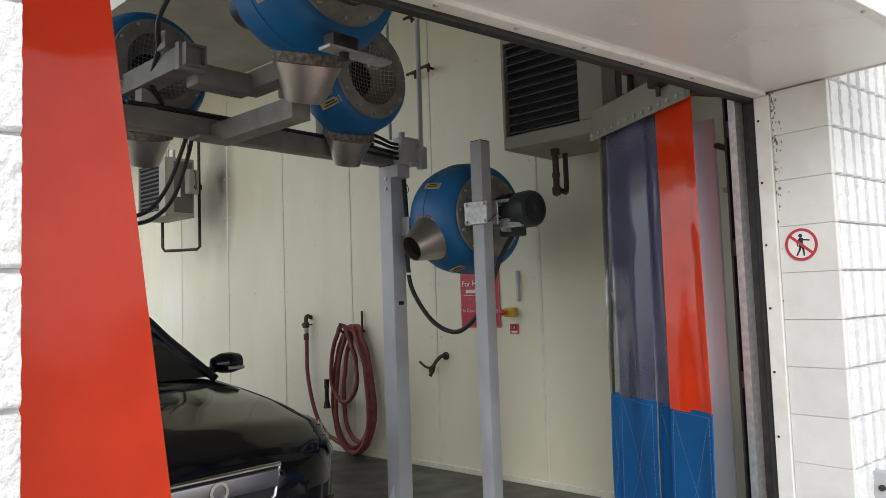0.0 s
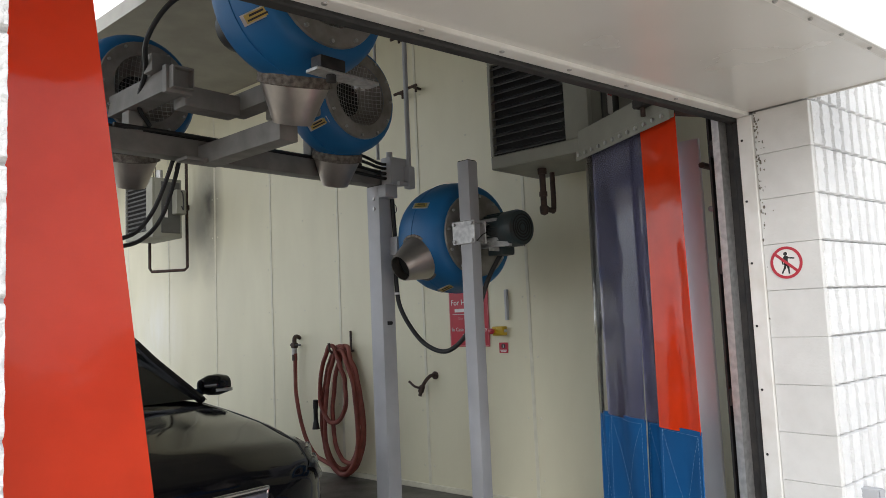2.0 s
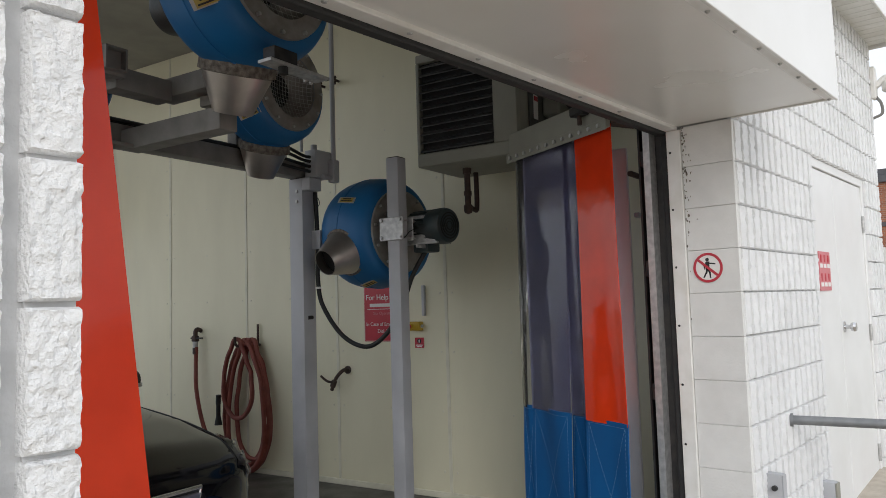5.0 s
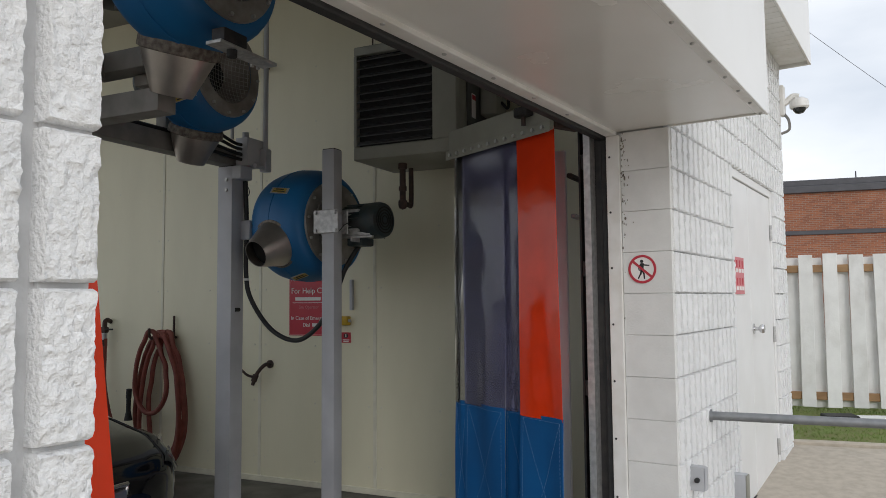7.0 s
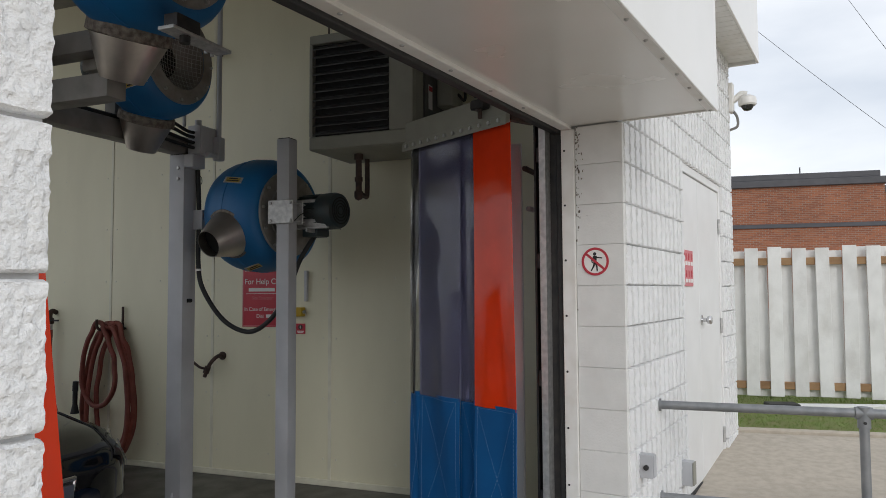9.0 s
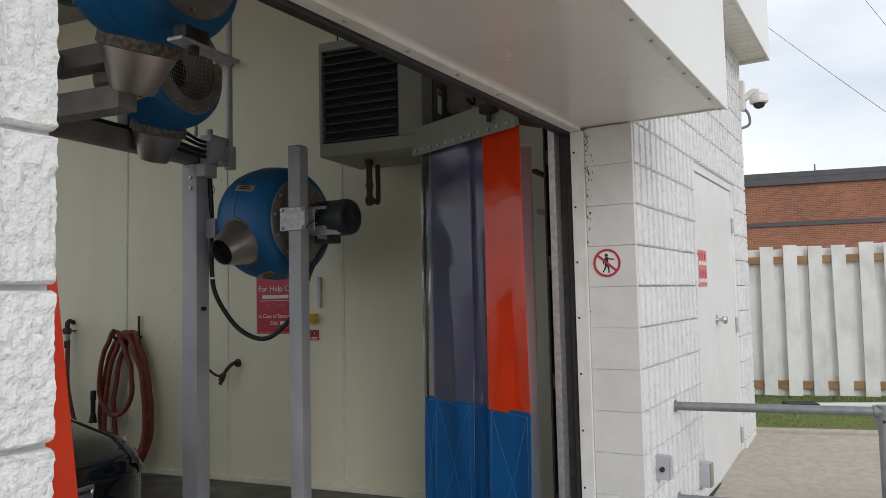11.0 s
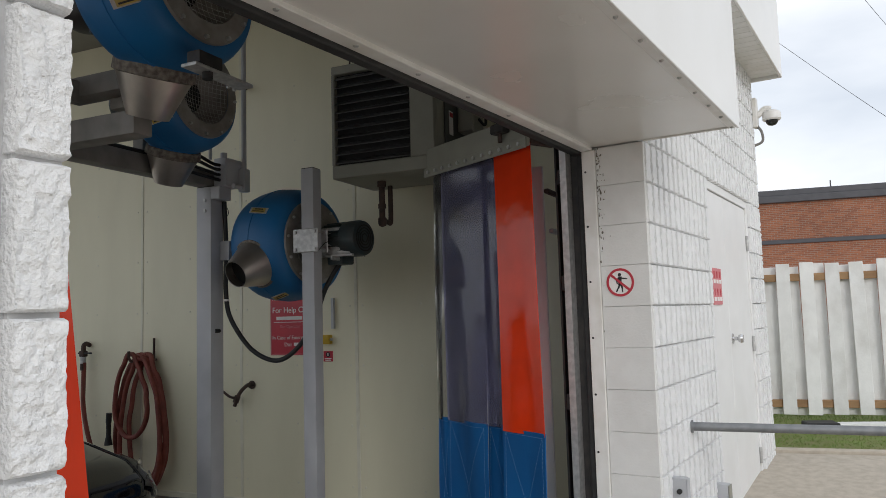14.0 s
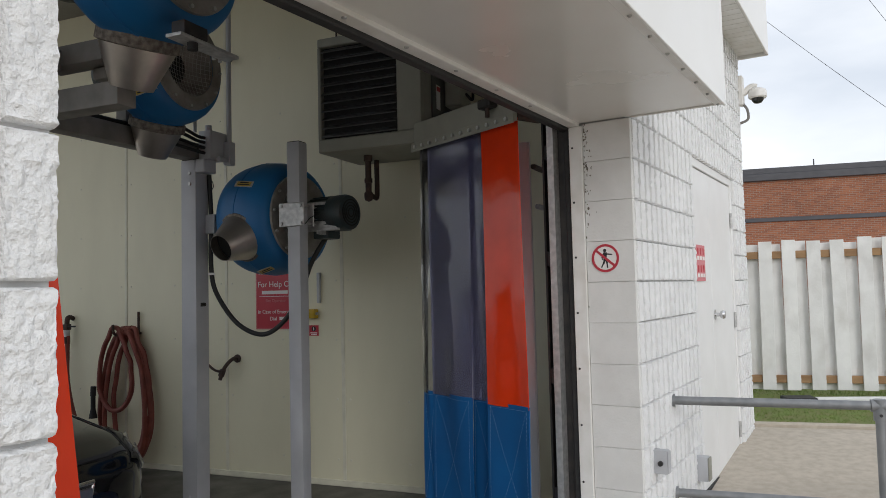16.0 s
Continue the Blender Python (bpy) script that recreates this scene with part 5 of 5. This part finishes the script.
    part("plate_holder", bx(-0.16, 0.16, -0.03, -0.01, 0.375, 0.43, bevel=0.004), RUBBER, t)
    part("underbody", bx(-0.78, 0.78, 0.2, 4.5, 0.16, 0.3), RUBBER, t)
    return t


CAR_TINT = mat("dark_tinted_car_glass", (0.012, 0.014, 0.014), None, 4, 0.03, 0.05, spec=0.6)
car(at(1.29, 1.72, 0.004))

# ---- outside things ----
nosign = thing("prohibition_sign", pose(W - 0.001, 0.149, 1.541, 0, 0, 0), "round red and white prohibition sticker on painted block", "sign")
part("disc", rod(nb(), (0, 0, 0), (-0.002, 0, 0), 0.068, seg=40), WHITE, nosign)
q = nb()
lathe(q, [(0.058, 0.002), (0.070, 0.002), (0.070, 0.0035), (0.058, 0.0035)], pose(0, 0, 0, 0, -90), 40, True)
part("ring", q, RED, nosign)
q = nb()
box(q, -0.0034, -0.0022, -0.058, 0.058, -0.006, 0.006)
bmesh.ops.rotate(q, cent=(0, 0, 0), matrix=Matrix.Rotation(radians(40), 3, "X"), verts=q.verts)
part("slash", q, RED, nosign)
q = nb()
rod(q, (-0.002, 0.002, 0.038), (-0.0028, 0.002, 0.038), 0.0085, seg=14)
for y0, z0, y1, z1, w in ((0.0, 0.027, 0.002, -0.010, 0.017), (-0.004, 0.021, -0.034, 0.017, 0.0065), (0.008, 0.024, 0.017, 0.004, 0.006), (0.017, 0.005, 0.015, -0.006, 0.0055), (-0.002, -0.006, -0.008, -0.024, 0.009), (-0.008, -0.022, -0.010, -0.047, 0.007), (0.003, -0.006, 0.009, -0.026, 0.009), (0.009, -0.024, 0.020, -0.045, 0.007)):
    d = Vector((0, y1 - y0, z1 - z0)).normalized() * 0.002
    n = Vector((0, -d.z, d.y)).normalized() * w / 2
    ends = [Vector((-0.002, y0, z0)) - d, Vector((-0.002, y1, z1)) + d]
    flat = [ends[0] - n, ends[0] + n, ends[1] + n, ends[1] - n]
    lo, hi = [q.verts.new(v) for v in flat], [q.verts.new(v - Vector((0.0008, 0, 0))) for v in flat]
    q.faces.new(hi)
    for k in range(4):
        q.faces.new((lo[k], lo[(k + 1) % 4], hi[(k + 1) % 4], hi[k]))
part("symbol", q, INK, nosign)
# paint chips along the trim
chips = nb()
rng = random.Random(11)
for k in range(70):
    z = HEAD - 0.01 - abs(rng.gauss(0, 0.28))
    y = 0.244 - abs(rng.gauss(0, 0.016))
    if z < 0.2:
        continue
    r = rng.uniform(0.002, 0.007)
    lathe(chips, [(r, 0.0), (r * 0.8, 0.0012), (0, 0.0012)], pose(W, y, z, rng.uniform(0, 90), -90, 0) @ Matrix.Diagonal((rng.uniform(0.6, 1.6), rng.uniform(0.6, 1.2), 1, 1)), 6)
tagged(part("paint_chips", chips, CRUST, front_wall, "rusty brown paint chips"), kind="stuff")

railing = thing("pipe_railing", pose(3.53, 0, 0.007), "grey galvanised pipe railing fixed to the block wall", "railing")
PIPE = mat("weathered_galvanised_pipe", (0.27, 0.28, 0.29), (0.21, 0.22, 0.23), 14, 0.45, 0.6, metal=0.55, bump=0.05, big=(0.33, 0.33, 0.33), bigscale=3)
part("top_rail", rod(nb(), (0, -0.0, 0.76), (0.42, -2.1, 0.76), 0.0235, seg=20), PIPE, railing)
part("lower_rail", rod(nb(), (0, -0.0, 0.262), (0.42, -2.1, 0.262), 0.0235, seg=20), PIPE, railing)
for k, y in enumerate((-0.98, -2.1)):
    x = 0.2 * -y
    part("post", rod(nb(), (x, y, 0.0), (x, y, 0.735), 0.0235, seg=20), PIPE, railing)
    for z in (0.76, 0.262):
        q = nb()
        rod(q, (x, y, z - 0.075), (x, y, z + 0.032), 0.031, seg=20)
        rod(q, (x - 0.008, y + 0.04, z), (x + 0.008, y - 0.04, z), 0.031, seg=20)
        part("tee_fitting", q, PIPE, railing)
        part("set_screw", rod(nb(), (x - 0.036, y - 0.006, z - 0.045), (x - 0.028, y - 0.004, z - 0.045), 0.008, seg=8), RUBBER, railing)
for z in (0.76, 0.262):
    part("wall_flange", rod(nb(), (0, 0.0, z), (0.003, -0.014, z), 0.034, seg=18), PIPE, railing)

ob1 = thing("outlet_box", pose(3.11, 0, 0.463) @ Matrix.Scale(0.63, 4), "grey weatherproof outlet box with a black knob", "outlet box")
part("case", bx(0, 0.085, -0.112, 0.02, 0, 0.185, bevel=0.008, seg=2), GREY_PAINT, ob1)
part("knob", rod(nb(), (0, -0.062, 0.085), (-0.022, -0.062, 0.085), 0.02, seg=14), RUBBER, ob1)
part("cover", bx(0.006, 0.08, -0.122, -0.1125, 0.006, 0.179, bevel=0.003), GREY_PAINT, ob1)
ob2 = thing("outlet_box", pose(4.03, 0, 0.215) @ Matrix.Scale(0.72, 4), "grey and beige weatherproof box low on the wall", "outlet box")
part("case", bx(0, 0.10, -0.09, 0.02, 0, 0.20, bevel=0.006, seg=2), GREY_PAINT, ob2)
part("cover", bx(0.004, 0.096, -0.104, -0.0905, 0.004, 0.196, bevel=0.004), HEATER, ob2)

cam_dome = thing("security_camera", pose(END, 0.045, 3.055), "white dome security camera on a wall arm", "security camera")
q = nb()
sweep(q, [(-0.04, -0.06, -0.02), (-0.02, -0.09, 0.0), (-0.01, -0.14, 0.045), (0, -0.19, 0.04)], 0.026, 10)
part("arm", q, WHITE_TRIM, cam_dome)
part("wall_plate", bx(-0.09, 0.0, -0.085, -0.048, -0.12, 0.14, bevel=0.006), WHITE_TRIM, cam_dome)
part("housing", lathe(nb(), [(0.0, 0.03), (0.035, 0.03), (0.07, 0.01), (0.076, -0.01), (0.076, -0.05), (0.066, -0.062), (0, -0.062)], Matrix.Translation((0, -0.19, 0.0)), 28), WHITE_TRIM, cam_dome)
part("dome", lathe(nb(), [(0.052, -0.062), (0.048, -0.08), (0.032, -0.10), (0, -0.11)], Matrix.Translation((0, -0.19, 0.0)), 24), CAR_TINT, cam_dome, "smoked dome glass")
q = nb()
sweep(q, [(-0.05, -0.075, -0.10), (-0.05, -0.11, -0.16), (-0.04, -0.11, -0.24), (-0.04, -0.045, -0.27)], 0.012, 8)
part("conduit", q, GREY_BEAM, cam_dome)

# fence, lawn, neighbour
SKEW = pose(8.12, 0.08, 0.19, 0, 0, 14) @ Matrix.Scale(0.87, 4)
fence = thing("fence", SKEW, "white painted board fence with peeling paint", "fence")
rng = random.Random(3)
for k in range(26):
    y = 0.9 - 0.28 * k
    lean, top = rng.uniform(-0.9, 0.9), rng.uniform(-0.015, 0.02)
    for dx, dy, nm in ((-0.02, 0.0, "front_board"), (0.065, -0.14, "back_board")):
        b = part("board", bx(-0.0095, 0.0095, -0.078, 0.078, 0.06, 1.90 + top - (0.02 if dx > 0 else 0), bevel=0.003), FENCE_WHITE, fence)
        b.matrix_basis = pose(dx, y + dy, rng.uniform(-0.02, 0.01), lean if dx < 0 else -lean * 0.5)
for z in (0.19, 1.73):
    part("rail", bx(-0.0095, 0.054, -6.4, 1.0, z - 0.045, z + 0.045, bevel=0.003), RAIL_WOOD, fence)
for k in range(4):
    part("fence_post", bx(0.0, 0.045, -6.2 + 2.3 * k, -6.11 + 2.3 * k, 0.0, 1.85), RAIL_WOOD, fence)
plank = thing("plank", pose(7.85, -0.75, 0.20, 0, 0, 24), "white plank with a black bracket lying by the fence", "plank")
part("board", bx(-0.08, 0.08, -0.6, 0.6, 0.0, 0.035, bevel=0.004), FENCE_WHITE, plank)
part("bracket", bx(-0.11, 0.10, 0.45, 0.75, -0.005, 0.05, bevel=0.01), RUBBER, plank)

verts, faces = [], []
rng = random.Random(8)
for k in range(16000):
    x, y = rng.uniform(0.1, 2.2), rng.uniform(-3.2, 0.9)
    near_fence = x > 1.75
    h = rng.uniform(0.006, 0.026) * (2.2 if near_fence and rng.random() < 0.3 else 1.0)
    a, b = rng.uniform(0, 6.28), rng.uniform(-0.02, 0.02)
    dx, dy = 0.004 * math.cos(a), 0.004 * math.sin(a)
    n = len(verts)
    verts += [(x - dx, y - dy, 0.018), (x + dx, y + dy, 0.018), (x + b, y + rng.uniform(-0.03, 0.03), 0.02 + h)]
    faces.append((n, n + 1, n + 2))
gm = bpy.data.meshes.new("grass")
gm.from_pydata(verts, [], faces)
gm.materials.append(GRASS)
lawn_grass = new("grass", gm)
lawn_grass.matrix_basis = LAWN
tagged(lawn_grass, "short green grass blades on the lawn", "grass", kind="stuff")

bld = thing("brick_building", pose(18.0, 1.27, 0, 0, 0, 14.5), "red brick flat-roofed building behind the fence", "building")
part("wall", bx(0, 8, -2.68, 12, 0, 3.76), BRICK, bld)
part("wall", bx(1.2, 9, -14, -2.681, 0, 3.70), BRICK, bld)
part("coping", bx(-0.08, 8, -2.76, 12, 3.761, 3.92, bevel=0.01), FLASHING, bld)
part("coping", bx(-0.03, 8, -2.60, 12, 3.921, 4.06, bevel=0.01), FLASHING, bld)
part("coping", bx(1.12, 9, -14, -2.77, 3.701, 3.86, bevel=0.01), FLASHING, bld)
part("band", bx(-0.03, 0.0, -2.70, 12, 2.80, 2.90, bevel=0.008), FLASHING, bld)
part("roof_pin", rod(nb(), (0.3, -1.0, 4.06), (0.3, -1.0, 4.25), 0.015, seg=6), FLASHING, bld)

for a, b in (((25, 6.0, 14.2), (25, -7.0, 0.9)), ((25, 1.3, 14.0), (25, -5.2, 2.6))):
    wire = thing("overhead_wire", Matrix.Translation(b), "thin dark overhead wire against the sky", "wire", "overhead wires")
    sag = [Vector(a).lerp(Vector(b), k / 10) - Vector(b) - Vector((0, 0, 0.35 * math.sin(math.pi * k / 10))) for k in range(11)]
    part("line", sweep(nb(), sag, 0.007, 6, 3), RUBBER, wire)

# ---- split-rib blocks of the front wall ----
PITCH = 0.101
rib_cache = {}


def rib_block(n, fine, variant, flip):
    key = (n, fine, variant, flip)
    if key in rib_cache:
        return rib_cache[key]
    rng2 = random.Random(100 * n + variant)
    off = Vector((rng2.uniform(0, 50), rng2.uniform(0, 50), rng2.uniform(0, 50)))
    nx, nz = (15, 26) if fine else (6, 12)
    h = C - 0.008
    xs = []
    for k in range(n):
        x0 = k * PITCH
        xs += [x0 + 0.0005, x0 + 0.003] + [x0 + 0.004 + (0.072 - 0.004) * i / nx for i in range(nx + 1)] + [x0 + 0.0735, x0 + 0.0765, x0 + 0.0985]
    zs = [0.0, 0.004] + [0.006 + (h - 0.012) * i / nz for i in range(nz + 1)] + [h - 0.004, h]
    verts = []
    for x in xs:
        f = x % PITCH
        rib = 0.003 <= f <= 0.0735
        for z in zs:
            p = Vector((x, z, 0)) + off
            rough = 0.0036 * noise.noise(p * 40) + 0.0062 * noise.noise(p * 88) + (0.0026 * noise.noise(p * 150) if fine else 0)
            edge = min(z, h - z)
            if rib:
                y = -0.004 + rough + (0.008 if edge < 0.003 else 0.0) + (0.004 if f < 0.0035 or f > 0.072 else 0.0)
            else:
                y = 0.030 + 0.08 * rough
            wob = 0.0010 * noise.noise(p * 60)
            verts.append((-(x + wob) if flip else x + wob, y, z + (wob if 0.005 < edge else 0)))
    m = len(zs)
    faces = [(i * m + j, (i + 1) * m + j, (i + 1) * m + j + 1, i * m + j + 1) for i in range(len(xs) - 1) for j in range(m - 1)]
    border = [i * m for i in range(len(xs))] + [(len(xs) - 1) * m + j for j in range(1, m)] + [i * m + m - 1 for i in range(len(xs) - 2, -1, -1)] + [j for j in range(m - 2, 0, -1)]
    base = len(verts)
    verts += [(verts[i][0], 0.034, verts[i][2]) for i in border]
    for k in range(len(border)):
        a, b = border[k], border[(k + 1) % len(border)]
        faces.append((a, base + k, base + (k + 1) % len(border), b))
    me = bpy.data.meshes.new("block")
    me.from_pydata(verts, [], [f[::-1] for f in faces] if flip else faces)
    me.validate()
    me.materials.append(WHITE_BLOCK)
    for p in me.polygons:
        p.use_smooth = True
    me.set_sharp_from_angle(angle=radians(50))
    rib_cache[key] = me
    return me


def block_row(x0, ribs, row, start, fine=False, flip=False, y=0.0):
    k, first = 0, True
    while k < ribs:
        n = min(start if first else 4, ribs - k)
        first = False
        ob = new("block", rib_block(n, fine, (row * 7 + k) % 3, flip))
        ob.parent = front_wall
        ob.matrix_basis = Matrix.Translation((x0 + (-1 if flip else 1) * k * PITCH, y, row * C + 0.004))
        k += n


for row in range(12):
    block_row(-0.048, 8, row, 4 if row % 2 else 2, True, True, -0.127)
for row in range(11):
    block_row(W + 0.022, 13, row, 4 if row % 2 else 2)
    block_row(DOOR_R + 0.005, 5, row, 4 if row % 2 else 2)
for row in range(11, 18):
    block_row(W + 0.022, 32, row, 4 if row % 2 else 2)
for row in range(11):
    part("corner_margin", bx(W + 0.001, W + 0.022, 0.002, 0.034, row * C + 0.0055, (row + 1) * C - 0.0055, bevel=0.002), WHITE_SMOOTH, front_wall)
